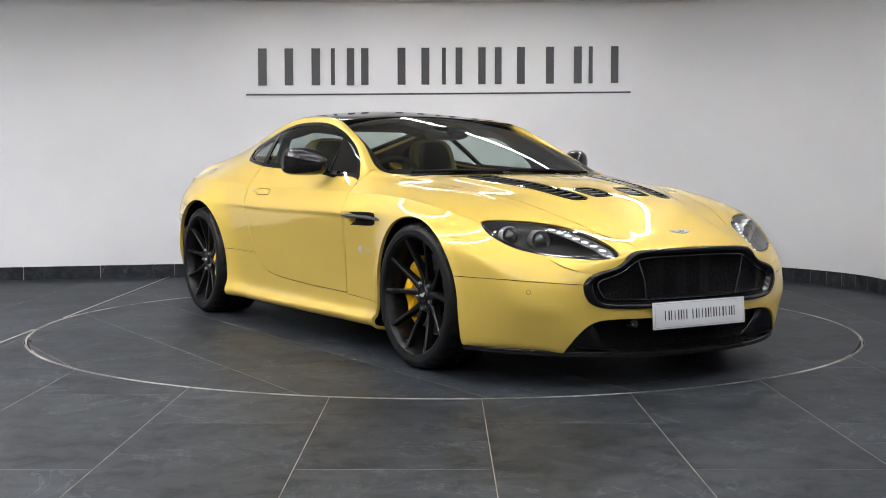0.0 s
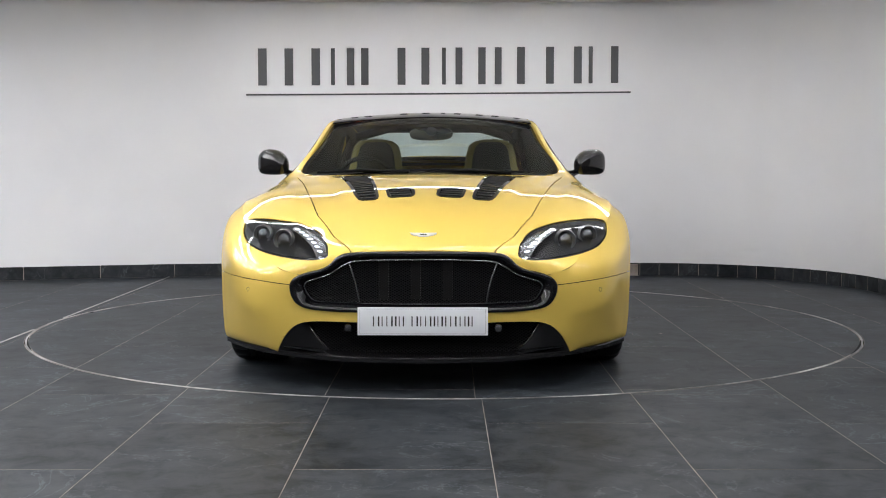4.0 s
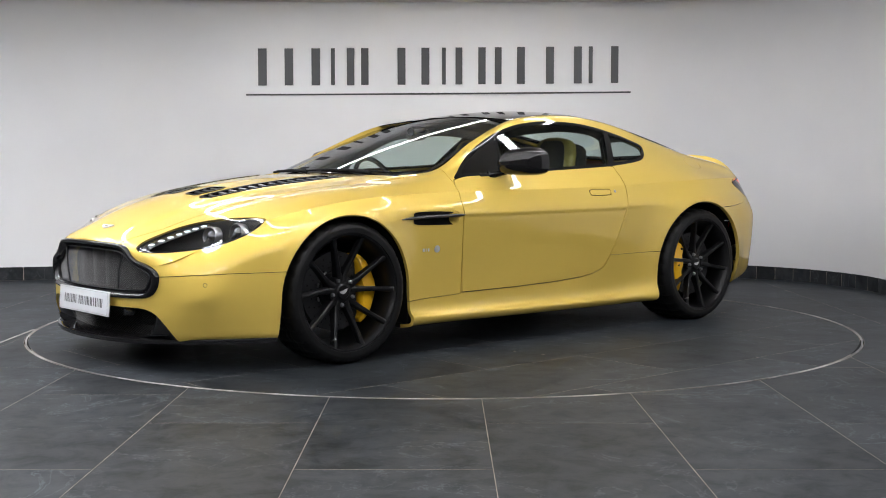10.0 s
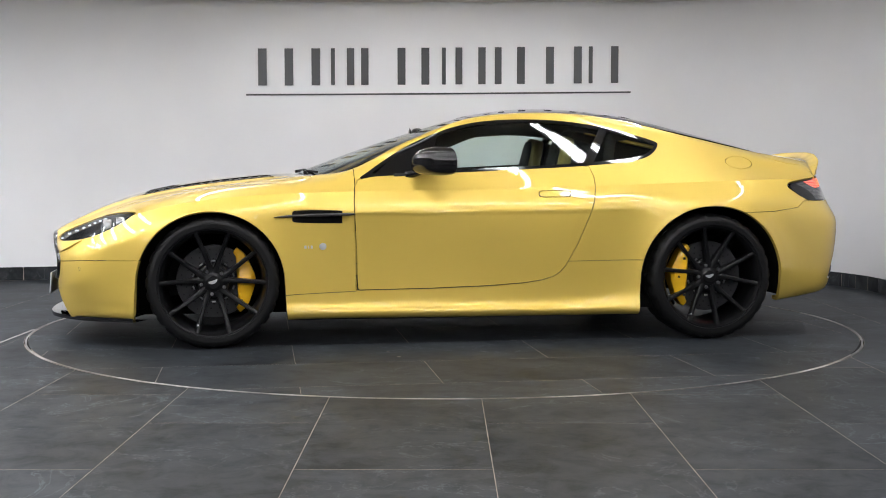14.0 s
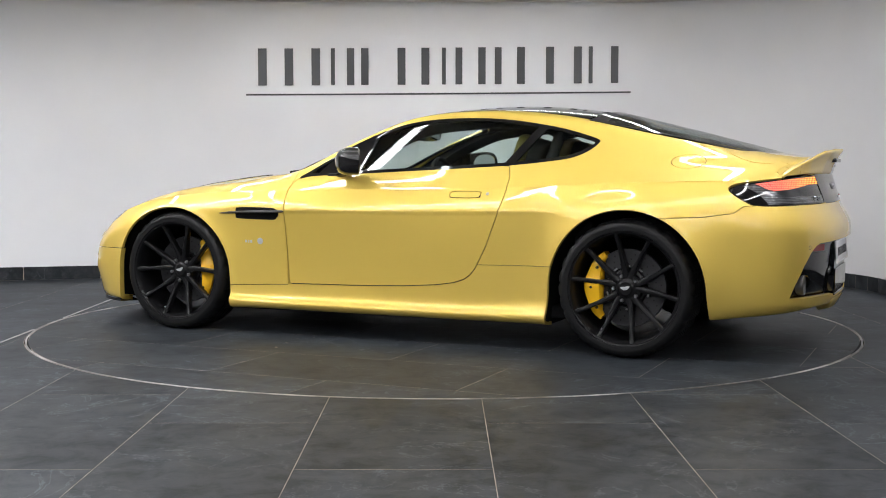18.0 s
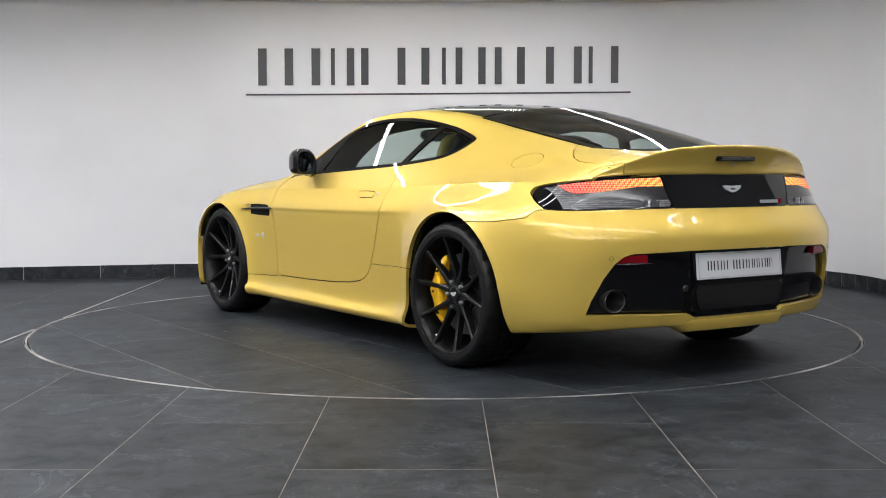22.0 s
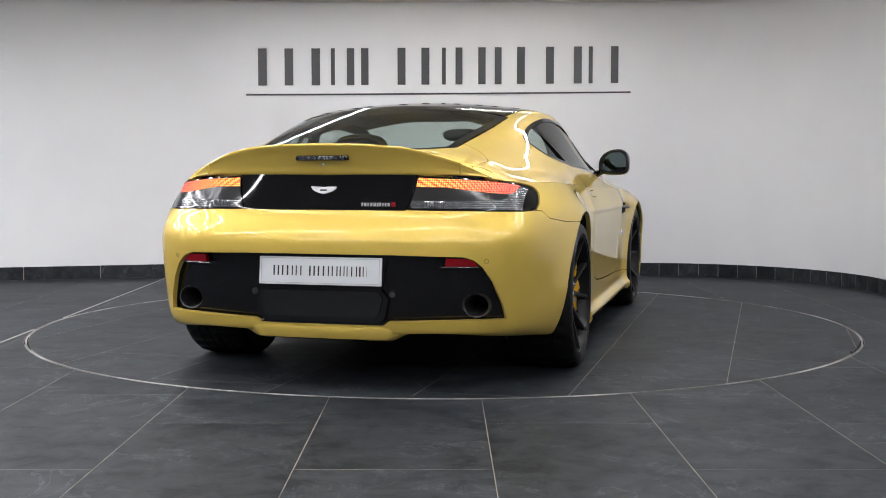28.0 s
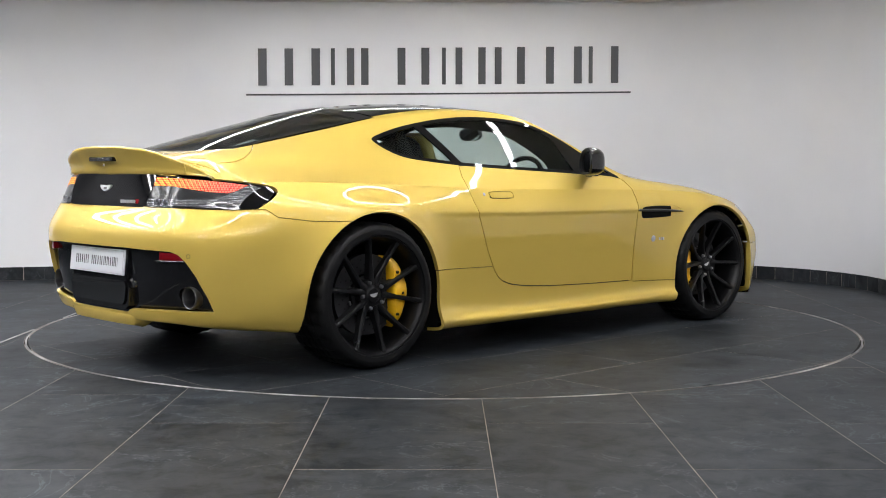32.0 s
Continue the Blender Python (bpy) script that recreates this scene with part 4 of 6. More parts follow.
def panels():
    out = {}
    panel("body_shell", PIECES["shell"], PAINT, car, "yellow roof rails, pillars and rear quarters", 0.02)
    out["bonnet"] = panel("bonnet", PIECES["bonnet"], PAINT, car, depth=0.015)
    panel("roof_panel", PIECES["roof_panel"], CARBON, car, "gloss black carbon roof panel", 0.006)
    panel("cowl", PIECES["cowl"], BLACK_SATIN, car, "black plastic cowl below the windscreen", 0.01, -0.006)
    def sheet(keys):
        """Screens are bowed evenly: one low-order surface for the pane and its border."""
        B = np.concatenate([PIECES[k][0] for k in keys])
        if B[:, 0].mean() > 0:                                            # the windscreen, by its rake and its bow
            basis = lambda X, Y: (1.199 - 0.337 * (X + 0.11) + 0.066 * (X + 0.11) * (0.83 - X) - (0.135 + 0.11 * (X - 0.35)) * Y ** 2)[:, None]
            q = np.ones(1)
        else:                                                             # the rear window, likewise even
            POWERS = [(0, 0), (1, 0), (2, 0), (0, 2), (1, 2)]
            basis = lambda X, Y: np.stack([(X + 1.45) ** i * Y ** j for i, j in POWERS], 1)
            q = np.linalg.lstsq(basis(B[:, 0], B[:, 1]), B[:, 2], rcond=None)[0]
        for k in keys:
            A = PIECES[k][0].copy()
            X, Y, h = A[:, 0], A[:, 1], 1e-4
            A[:, 2] = basis(X, Y) @ q
            N = np.stack([-(basis(X + h, Y) - basis(X - h, Y)) @ q / (2 * h), -(basis(X, Y + h) - basis(X, Y - h)) @ q / (2 * h), np.ones_like(X)], 1)
            A[:, 3:6] = N / np.linalg.norm(N, axis=1, keepdims=True)
            PIECES[k] = (A, PIECES[k][1])

    sheet(("windscreen", "windscreen_border"))
    sheet(("rear_glass", "rear_glass_border"))
    ws = panel("windscreen", PIECES["windscreen"], GLASS, car, "tinted laminated windscreen", 0)
    panel("border", PIECES["windscreen_border"], BLACK_GLOSS, ws, "black ceramic border")
    rg = panel("rear_window", PIECES["rear_glass"], GLASS, car, "tinted rear window", 0)
    panel("border", PIECES["rear_glass_border"], BLACK_GLOSS, rg, "black ceramic border")
    for name in ("front_wing", "sill", "door"):
        for h in halves(PIECES[name]):
            out.setdefault(name, []).append(panel(name, h, PAINT, car, depth=0.016))
    for d, h in zip(out["door"], halves(PIECES["door_handle"])):
        panel("door_handle", h, PAINT, d, "flush yellow door handle", 0.004, 0.001)
    def fair(mesh):
        """Side glass is one smooth bowed sheet."""
        A = mesh[0].copy()
        x, z = A[:, 0] + 0.3, A[:, 2] - 1.0
        sd = np.sign(A[:, 1].mean())
        M = np.stack([np.ones_like(x), x, z, x * x, x * z, z * z], 1)
        q = GLASS_FIT
        A[:, 1] = sd * (M @ q)
        N = np.stack([-(q[1] + 2 * q[3] * x + q[4] * z), np.full_like(x, 1), -(q[2] + q[4] * x + 2 * q[5] * z)], 1)
        A[:, 3:6] = N / np.linalg.norm(N, axis=1, keepdims=True) * np.array([1, sd, 1])
        return A, mesh[1]

    G = np.concatenate([halves(PIECES[k])[0][0] for k in GLASSY])
    gx, gz = G[:, 0] + 0.3, G[:, 2] - 1.0
    GM = np.stack([np.ones_like(gx), gx, gz, gx * gx, gx * gz, gz * gz], 1)
    GLASS_FIT = np.linalg.lstsq(GM, np.abs(G[:, 1]), rcond=None)[0]
    GLASS_FIT[5] *= 0.72                                                   # flatter upwards than the pillars round it
    GLASS_FIT[:5] = np.linalg.lstsq(GM[:, :5], np.abs(G[:, 1]) - GLASS_FIT[5] * gz ** 2, rcond=None)[0]
    for name in GLASSY:
        for h, d in zip(halves(PIECES[name]), out["door"]):
            if name == "corner_glass":
                panel("mirror_sail", fair(h), BLACK_GLOSS, d, "gloss black triangle that carries the door mirror", 0.003, -0.003)
            else:
                panel("window_pane" if name != "quarter_glass" else "quarter_window", fair(h), GLASS, car if name == "quarter_glass" else d, "tinted side glass", 0, -0.004)
    for h in halves(PIECES["window_frame"]):
        panel("window_frame", h, BLACK_GLOSS, car, "gloss black window surround", 0.008, 0.001)
    out["front_bumper"] = panel("front_bumper", PIECES["front_bumper"], PAINT, car, depth=0.03)
    out["rear_bumper"] = panel("rear_bumper", PIECES["rear_bumper"], PAINT, car, depth=0.02)
    panel("tailgate", PIECES["tailgate"], PAINT, car, "yellow tailgate edge below the rear window", 0.012)
    panel("fuel_flap", PIECES["fuel_flap"], PAINT, car, depth=0.004)
    panel("tail_panel", PIECES["tail_panel"], BLACK_GLOSS, car, "gloss black panel between the tail lamps", 0.006, -0.002)
    return out


BODY = panels()


# lining of the cabin, so that the panels are dark within
def lining():
    A, F = join(PIECES["door"], PIECES["shell"], PIECES["tailgate"], PIECES["rear_bumper"])
    keep, _ = split((A, F), np.maximum(np.maximum(A[:, 0] - 0.60, -2.3 - A[:, 0]), (4.4 - A[:, 7])))
    panel("cabin_lining", keep, LEATHER_BLACK, car, "black cabin lining", 0, -0.028)
    panel("roof_lining", PIECES["roof_panel"], LEATHER_BLACK, car, "black roof lining", 0, -0.03)
    # thick trim inside the screen pillars and along the roof rails
    outer = [(.53, .862), (.43, .932), (.287, 1.015), (.125, 1.087), (-.036, 1.134), (-.30, 1.160), (-.53, 1.155), (-.80, 1.118), (-1.0, 1.066)]
    inner = [(.255, .880), (.205, .930), (.07, 1.000), (-.09, 1.065), (-.20, 1.088), (-.36, 1.102), (-.53, 1.110), (-.75, 1.090), (-.86, 1.040)]
    for sd in (1, -1):
        bm = bmesh.new()
        rows = []
        for (x, z), (u, w) in zip(ring_curve(outer, 4, False), ring_curve(inner, 4, False)):
            y = on_skin((x, 3, z), (0, -1, 0))[0].y - .022
            rows.append([bm.verts.new(p) for p in ((x, sd * y, z), (x * .65 + u * .35, sd * (y * .65 + .53 * .35 - .012), z * .65 + w * .35 + .004), (u + .004, sd * .53, w + .002), (u, sd * .515, w + .012), (u + .02, sd * .50, w + .045))])
        for a, b in zip(rows, rows[1:]):
            for i in range(4):
                bm.faces.new((a[i], a[i + 1], b[i + 1], b[i]))
        part("pillar_trim", bm, LEATHER_BLACK, car, "black padded pillar and roof rail trim", 60)


lining()


# ---- lamps ----
def sphere(bm, c, r, n=16):
    g = bmesh.ops.create_uvsphere(bm, u_segments=n, v_segments=n // 2, radius=1)
    rr = r if isinstance(r, tuple) else (r, r, r)
    bmesh.ops.transform(bm, matrix=Matrix.Translation(c) @ Matrix.Diagonal((*rr, 1)), verts=g["verts"])


def headlights():
    for piece, sd in zip(halves(PIECES["headlight"]), (1, -1)):
        lens = panel("headlight", piece, LAMP_GLASS, car, "clear headlight lens", 0, -0.001)
        lens.visible_shadow = False
        A = piece[0]
        edge = inside_distance(PIECES["lamp_outline"], np.stack([np.abs(A[:, 1]), A[:, 2]], 1))
        bowl = (A.copy(), piece[1])
        bowl[0][:, :3] -= bowl[0][:, 3:6] * (0.004 + np.clip(-edge * 1.2, 0, 0.045))[:, None]
        panel("housing", bowl, LAMP_BLACK, lens, "black lamp housing", 0)
        _, ring = split(piece, edge + 0.006)
        panel("bezel", ring, BLACK_GLOSS, lens, "black edge of the lens", 0, 0.0005)
        for y, z, r in ((.700, .622, .034), (.600, .604, .036)):
            p, n = on_skin((3, sd * y, z), (-1, 0, 0))
            way = Vector((0.93, sd * 0.22, 0.1)).normalized()
            q = p - 0.062 * Vector((1, 0, 0.1))
            m = Matrix.Translation(q) @ way.to_track_quat("Y", "Z").to_matrix().to_4x4()
            bm = bmesh.new()
            lathe(bm, [(r * 1.25, -.02), (r * 1.25, .012), (r * 1.12, .02), (r, .012), (r, -.02)], 28, m)
            ring_o = part("projector_ring", bm, STEEL, lens)
            bm = bmesh.new()
            lathe(bm, [(0.0005, .020), (r * .5, .017), (r * .85, .006), (r * .98, -.008)], 24, m)
            part("projector_lens", bm, STEEL_DARK, ring_o, "dark glass projector lens")
        # day running lamps on a bright carrier along the inner edge
        w = np.clip((A[:, 2] - 0.541) / 0.112, 0, 1) ** 1.39
        carrier, _ = split(piece, np.maximum(np.abs(A[:, 1]) - 0.442 - 0.128 * w ** 1.25, edge + 0.008))
        panel("lamp_carrier", carrier, STEEL_DARK, lens, "grey metal lamp carrier", 0, -0.014)
        for i in range(8):
            w = i / 7
            y = 0.418 + 0.126 * w ** 1.25
            z = 0.543 + 0.108 * w ** 0.72
            p, n = on_skin((3, sd * y, z), (-1, 0, 0))
            q = p - 0.010 * n
            bm = bmesh.new()
            m = Matrix.Translation(q) @ n.to_track_quat("Z", "Y").to_matrix().to_4x4()
            bmesh.ops.create_uvsphere(bm, u_segments=14, v_segments=8, radius=1, matrix=m @ Matrix.Rotation(0.20 * sd, 4, "Z") @ Matrix.Diagonal((.0165, .0058, .004, 1)))
            part("running_light", bm, LAMP_WHITE, lens, "lit white running light")


headlights()


def tail_lamps():
    for piece, sd in zip(halves(PIECES["tail_lamp"]), (1, -1)):
        A = piece[0]
        edge = inside_distance(PIECES["tail_outline"], np.stack([np.abs(A[:, 1]), A[:, 2]], 1))
        core, rim = split(piece, edge + 0.007)
        body = panel("tail_lamp", rim, BLACK_GLOSS, car, "smoked tail lamp with lit red band", 0.012, -0.001)
        A = core[0]
        outer, core = split(core, 0.782 - np.abs(A[:, 1]))
        panel("end_cap", outer, BLACK_GLOSS, body, "black outer end of the lamp", 0.004, -0.002)
        A = core[0]
        y = np.abs(A[:, 1])
        line = np.interp(y, [.36, .50, .60, .66, .73, .75, .765], [.829, .827, .813, .805, .799, .806, .85])
        red, core = split(core, line - A[:, 2])
        panel("red_band", red, LAMP_RED, body, "lit red light band", 0.003, -0.003)
        A = core[0]
        y = np.abs(A[:, 1])
        low, mid = split(core, A[:, 2] - np.interp(y, [.36, .60, .705, .728, .740, .75], [.774, .774, .775, .786, .81, .88]))
        panel("reversing_band", low, SMOKE_RIB, body, "clear ribbed lower band", 0.003, -0.003)
        panel("mid_band", mid, SMOKE, body, "dark smoked middle band", 0.003, -0.004)
        for y, half in ((.440, .020), (.487, .014)):
            bm = bmesh.new()
            for j in range(4):
                yy = y - half + (j + .5) * half / 2
                p = on_skin((-3, sd * yy, .757), (1, 0, 0))[0]
                box(bm, p.x - .0015, p.x + .004, p.y - half * .20, p.y + half * .20, .742, .771, .0008)
            part("lamp_holder", bm, REFLECTOR, body, "bright reflector cells behind the clear band")


def ribbed(name, base, dark, scale, axis="X"):
    m = material(name, base, 0.2, 0.55, 0.8)
    n, l, p = nodes_of(m)
    tc, w = n.new("ShaderNodeTexCoord"), n.new("ShaderNodeTexVoronoi")
    w.inputs["Scale"].default_value = scale
    w.distance = "CHEBYCHEV"
    w.inputs["Randomness"].default_value = 0.0
    l.new(tc.outputs["Object"], w.inputs["Vector"])
    r = n.new("ShaderNodeMapRange")
    r.inputs["From Min"].default_value, r.inputs["From Max"].default_value = 0.15, 0.5
    l.new(w.outputs["Distance"], r.inputs["Value"])
    x = n.new("ShaderNodeMix")
    x.data_type = "RGBA"
    x.inputs["A"].default_value, x.inputs["B"].default_value = (*base, 1), (*dark, 1)
    l.new(r.outputs["Result"], x.inputs["Factor"])
    l.new(x.outputs["Result"], p.inputs["Base Color"])
    return m


def lined(name, base, dark, wave):
    """Clear plastic moulded in fine level ribs over a grey reflector."""
    m = material(name, base, 0.16, 0.35, 0.6)
    n, l, p = nodes_of(m)
    tc, w, f = n.new("ShaderNodeTexCoord"), n.new("ShaderNodeTexWave"), n.new("ShaderNodeTexNoise")
    w.bands_direction = "Z"
    w.inputs["Scale"].default_value, w.inputs["Distortion"].default_value = wave, 0.0
    f.inputs["Scale"].default_value = 38
    l.new(tc.outputs["Object"], w.inputs["Vector"])
    l.new(tc.outputs["Object"], f.inputs["Vector"])
    x, y = n.new("ShaderNodeMix"), n.new("ShaderNodeMix")
    x.data_type = y.data_type = "RGBA"
    x.inputs["A"].default_value, x.inputs["B"].default_value = (*dark, 1), (*base, 1)
    y.inputs["B"].default_value = (*dark, 1)
    l.new(w.outputs["Fac"], x.inputs["Factor"])
    l.new(f.outputs["Fac"], y.inputs["Factor"])
    l.new(x.outputs["Result"], y.inputs["A"])
    l.new(y.outputs["Result"], p.inputs["Base Color"])
    b = n.new("ShaderNodeBump")
    b.inputs["Strength"].default_value, b.inputs["Distance"].default_value = 0.5, 0.002
    l.new(w.outputs["Fac"], b.inputs["Height"])
    l.new(b.outputs["Normal"], p.inputs["Normal"])
    return m


SMOKE_RIB = lined("ribbed_clear_lens", (0.24, 0.245, 0.26), (0.04, 0.04, 0.043), 42)


def lit_red():
    """Rows of small lamps behind red plastic."""
    n, l = LAMP_RED.node_tree.nodes, LAMP_RED.node_tree.links
    e = n["Emission"]
    tc, w = n.new("ShaderNodeTexCoord"), n.new("ShaderNodeTexVoronoi")
    w.inputs["Scale"].default_value, w.inputs["Randomness"].default_value = 112, 0.15
    l.new(tc.outputs["Object"], w.inputs["Vector"])
    r = n.new("ShaderNodeMapRange")
    r.inputs["From Min"].default_value, r.inputs["From Max"].default_value = 0.34, 0.66
    l.new(w.outputs["Distance"], r.inputs["Value"])
    # amber hearts towards the middle of the car, rose-red ones at the outer ends: real tint plus angle fall-off, put
    # into the colour
    sep, a, k = n.new("ShaderNodeSeparateXYZ"), n.new("ShaderNodeMath"), n.new("ShaderNodeMapRange")
    a.operation = "ABSOLUTE"
    l.new(tc.outputs["Object"], sep.inputs[0])
    l.new(sep.outputs["Y"], a.inputs[0])
    l.new(a.outputs[0], k.inputs["Value"])
    k.inputs["From Min"].default_value, k.inputs["From Max"].default_value = 0.46, 0.72
    c, x = n.new("ShaderNodeMix"), n.new("ShaderNodeMix")
    c.data_type = x.data_type = "RGBA"
    c.inputs["A"].default_value, c.inputs["B"].default_value = (1.0, 0.66, 0.16, 1), (0.95, 0.30, 0.22, 1)
    l.new(k.outputs["Result"], c.inputs["Factor"])
    l.new(c.outputs["Result"], x.inputs["A"])
    x.inputs["B"].default_value = (0.72, 0.028, 0.032, 1)
    l.new(r.outputs["Result"], x.inputs["Factor"])
    l.new(x.outputs["Result"], e.inputs[0])


lit_red()
tail_lamps()


# ---- nose ----
def inset(poly, d):
    a = np.roll(poly, 1, 0)
    b = np.roll(poly, -1, 0)
    t = b - a
    t /= np.linalg.norm(t, axis=1, keepdims=True)
    n = np.stack([-t[:, 1], t[:, 0]], 1)
    area = (poly[:, 0] * np.roll(poly[:, 1], -1) - np.roll(poly[:, 0], -1) * poly[:, 1]).sum()
    return poly + n * d * (1 if area > 0 else -1)


def loops(bm, rings):
    """Bands between closed rings of points."""
    vs = [[bm.verts.new(p) for p in r] for r in rings]
    n = len(vs[0])
    for a, b in zip(vs, vs[1:]):
        for i in range(n):
            bm.faces.new((a[i], a[(i + 1) % n], b[(i + 1) % n], b[i]))
    return vs


def nose_ring(w, back):
    """Ring between the grille's outer edge (w = 0) and its mouth (w = 1)."""
    p = GRILLE * (1 - w) + MOUTH * w
    return [(nose_x(y) - back, y, z) for y, z in p]


def clip_bar(p, q, poly):
    """Pieces of the segment p-q inside an outline."""
    p, q = np.array(p, float), np.array(q, float)
    t = np.linspace(0, 1, 160)
    pts = p + (q - p) * t[:, None]
    ins = inside_distance(poly, pts) < 0
    out, start = [], None
    for i, f in enumerate(ins):
        if f and start is None:
            start = i
        if start is not None and (not f or i == len(ins) - 1):
            if i - start > 1:
                out.append((pts[start], pts[i - 1]))
            start = None
    return out


def build_nose():
    g = new("grille")
    g.parent = car
    bm = bmesh.new()
    loops(bm, [nose_ring(.03, .025), nose_ring(.02, .002), nose_ring(.07, -.006), nose_ring(.25, -.010), nose_ring(.48, -.007), nose_ring(.55, .001), nose_ring(.86, .012), nose_ring(.93, .026)])
    part("grille_surround", bm, BLACK_GLOSS, g, "gloss black grille surround", 75)
    bm = bmesh.new()
    loops(bm, [nose_ring(.93, .030), nose_ring(.94, .010), nose_ring(1.03, .009), nose_ring(1.06, .020), nose_ring(1.06, .035)])
    part("inner_trim", bm, STEEL_DARK, g, "thin dark chrome inner trim", 60)
    inner = inset(MOUTH, -.004)
    bm = bmesh.new()
    for fam in (1, -1):
        for i in range(-60, 60):
            c = i * 0.0175
            for a, b in clip_bar((c - fam * .24, .30), (c + fam * .24, .58), inner):
                pts = [(nose_x(w[0]) - 0.028 - 0.002 * fam, w[0], w[1]) for w in (a, (a + b) / 2, b)]
                tube(bm, pts, 0.0019, 4, False)
    part("mesh", bm, BLACK_SATIN, g, "fine black diagonal wire mesh")
    for sd in (1, -1):
        bm = bmesh.new()
        tube(bm, [(nose_x(.25) - .02, sd * .256, .356), (nose_x(.26) - .014, sd * .272, .44), (nose_x(.28) - .02, sd * .300, .524)], 0.0042, 6)
        part("strut", bm, STEEL_DARK, g)
    bm = bmesh.new()
    vs = [bm.verts.new((nose_x(y) - 0.12, y, z)) for y, z in inset(MOUTH, -.05)]
    bm.faces.new(vs)
    part("backing", bm, BLACK_MATT, g)
    for y in (-.16, -.03, .10):
        bm = bmesh.new()
        box(bm, 2.085, 2.10, y - .02, y + .02, .37, .53, .004)
        part("cooler_bracket", bm, SLAT, g)
    # lower intake
    low = new("lower_intake")
    low.parent = car
    bm = bmesh.new()
    half = [(.44, .284), (.51, .272), (.54, .256), (.574, .22), (.597, .181), (.61, .135)]
    poly = [(-y, z) for y, z in half[::-1]] + half
    a = [bm.verts.new((nose_point(y, z)[0] - .02, y, z)) for y, z in poly]
    b = [bm.verts.new((nose_x(y) - .14, y * .93, z)) for y, z in poly]
    for i in range(len(poly) - 1):
        bm.faces.new((a[i], a[i + 1], b[i + 1], b[i]))
    bm.faces.new(b)
    part("duct", bm, BLACK_MATT, low)
    bm = bmesh.new()
    ilow = np.array([(-.40, .13), (-.47, .278), (.47, .278), (.40, .13)])
    for fam in (1, -1):
        for i in range(-40, 40):
            c = i * 0.018
            for p, q in clip_bar((c - fam * .12, .14), (c + fam * .12, .29), ilow):
                tube(bm, [(nose_x(w[0]) - 0.085, w[0], w[1]) for w in (p, q)], 0.002, 4, False)
    part("mesh", bm, BLACK_SATIN, low)
    for sd in (1, -1):
        bm = bmesh.new()
        out = [(.604, .140), (.600, .160), (.589, .184), (.567, .219), (.534, .254), (.504, .270)]
        inn = [(.370, .140), (.388, .154), (.423, .185), (.445, .213), (.462, .240), (.480, .268)]
        rows = []
        for p, q in zip(out, inn):
            row = []
            for w in np.linspace(0, 1, 8):
                y, z = p[0] * (1 - w) + q[0] * w, p[1] * (1 - w) + q[1] * w
                row.append((nose_point(y, z)[0] - .012 - .045 * w ** 2, sd * y, z))
            rows.append(row)
        vs = [[bm.verts.new(p) for p in r] for r in rows]
        for r0, r1 in zip(vs, vs[1:]):
            for i in range(7):
                bm.faces.new((r0[i], r0[i + 1], r1[i + 1], r1[i]))
        duct = part("corner_duct", bm, BLACK_SATIN, low, "black corner duct panel", 60)
        bm = bmesh.new()
        tube(bm, [(r[-1][0], r[-1][1], r[-1][2]) for r in rows], 0.003, 6)
        part("edge", bm, STEEL_DARK, duct)
        bm = bmesh.new()
        pts = [(.383, .150), (.43, .157), (.476, .163), (.52, .167), (.575, .171)]
        vs = [[bm.verts.new((nose_point(y, z)[0] - bk, sd * y, z + dz)) for bk, dz in ((.06, .004), (-.004 - .01 * (i < 3), .001), (-.004 - .01 * (i < 3), -.004), (.06, -.02))] for i, (y, z) in enumerate(pts)]
        for r0, r1 in zip(vs, vs[1:]):
            for i in range(3):
                bm.faces.new((r0[i], r0[i + 1], r1[i + 1], r1[i]))
        part("flap", bm, BLACK_GLOSS, duct, "gloss black ledge", 50)
        bm = bmesh.new()
        m = Matrix.Translation((nose_x(.30) - .03, sd * .305, .255)) @ Matrix.Rotation(radians(-90), 4, "Z")
        lathe(bm, [(.0005, .012), (.014, .010), (.018, .004), (.018, -.03)], 20, m)
        part("sensor", bm, STEEL_DARK, low, "round grey sensor")
    # splitter
    bm = bmesh.new()
    ang = [(2.192, 0), (2.187, .12), (2.173, .24), (2.143, .365), (2.088, .49), (2.018, .60), (1.945, .690), (1.862, .765), (1.770, .830), (1.682, .878)]
    lipp = ang[::-1] + [(x, -y) for x, y in ang[1:]]
    rows = []
    for x, y in lipp:
        n = Vector((x - 1.2, y * 1.35)).normalized()
        zz = 0.130 + 0.018 * (abs(y) / .85) ** 2
        rows.append([bm.verts.new(p) for p in ((x - .16 * n.x, y - .16 * n.y, zz + .020), (x - .012 * n.x, y - .012 * n.y, zz + .014), (x - .002 * n.x, y - .002 * n.y, zz + .011), (x, y, zz + .004), (x - .002, y, zz - .009), (x - .16 * n.x, y - .16 * n.y, zz - .013))])
    for a, b in zip(rows, rows[1:]):
        for i in range(5):
            bm.faces.new((a[i], b[i], b[i + 1], a[i + 1]))
    part("splitter", bm, CARBON, car, "gloss black carbon front splitter", 50)
    for sd in (1, -1):
        sensor_ring(on_skin((3, sd * .738, .397), (-1, 0, 0)), BODY["front_bumper"])




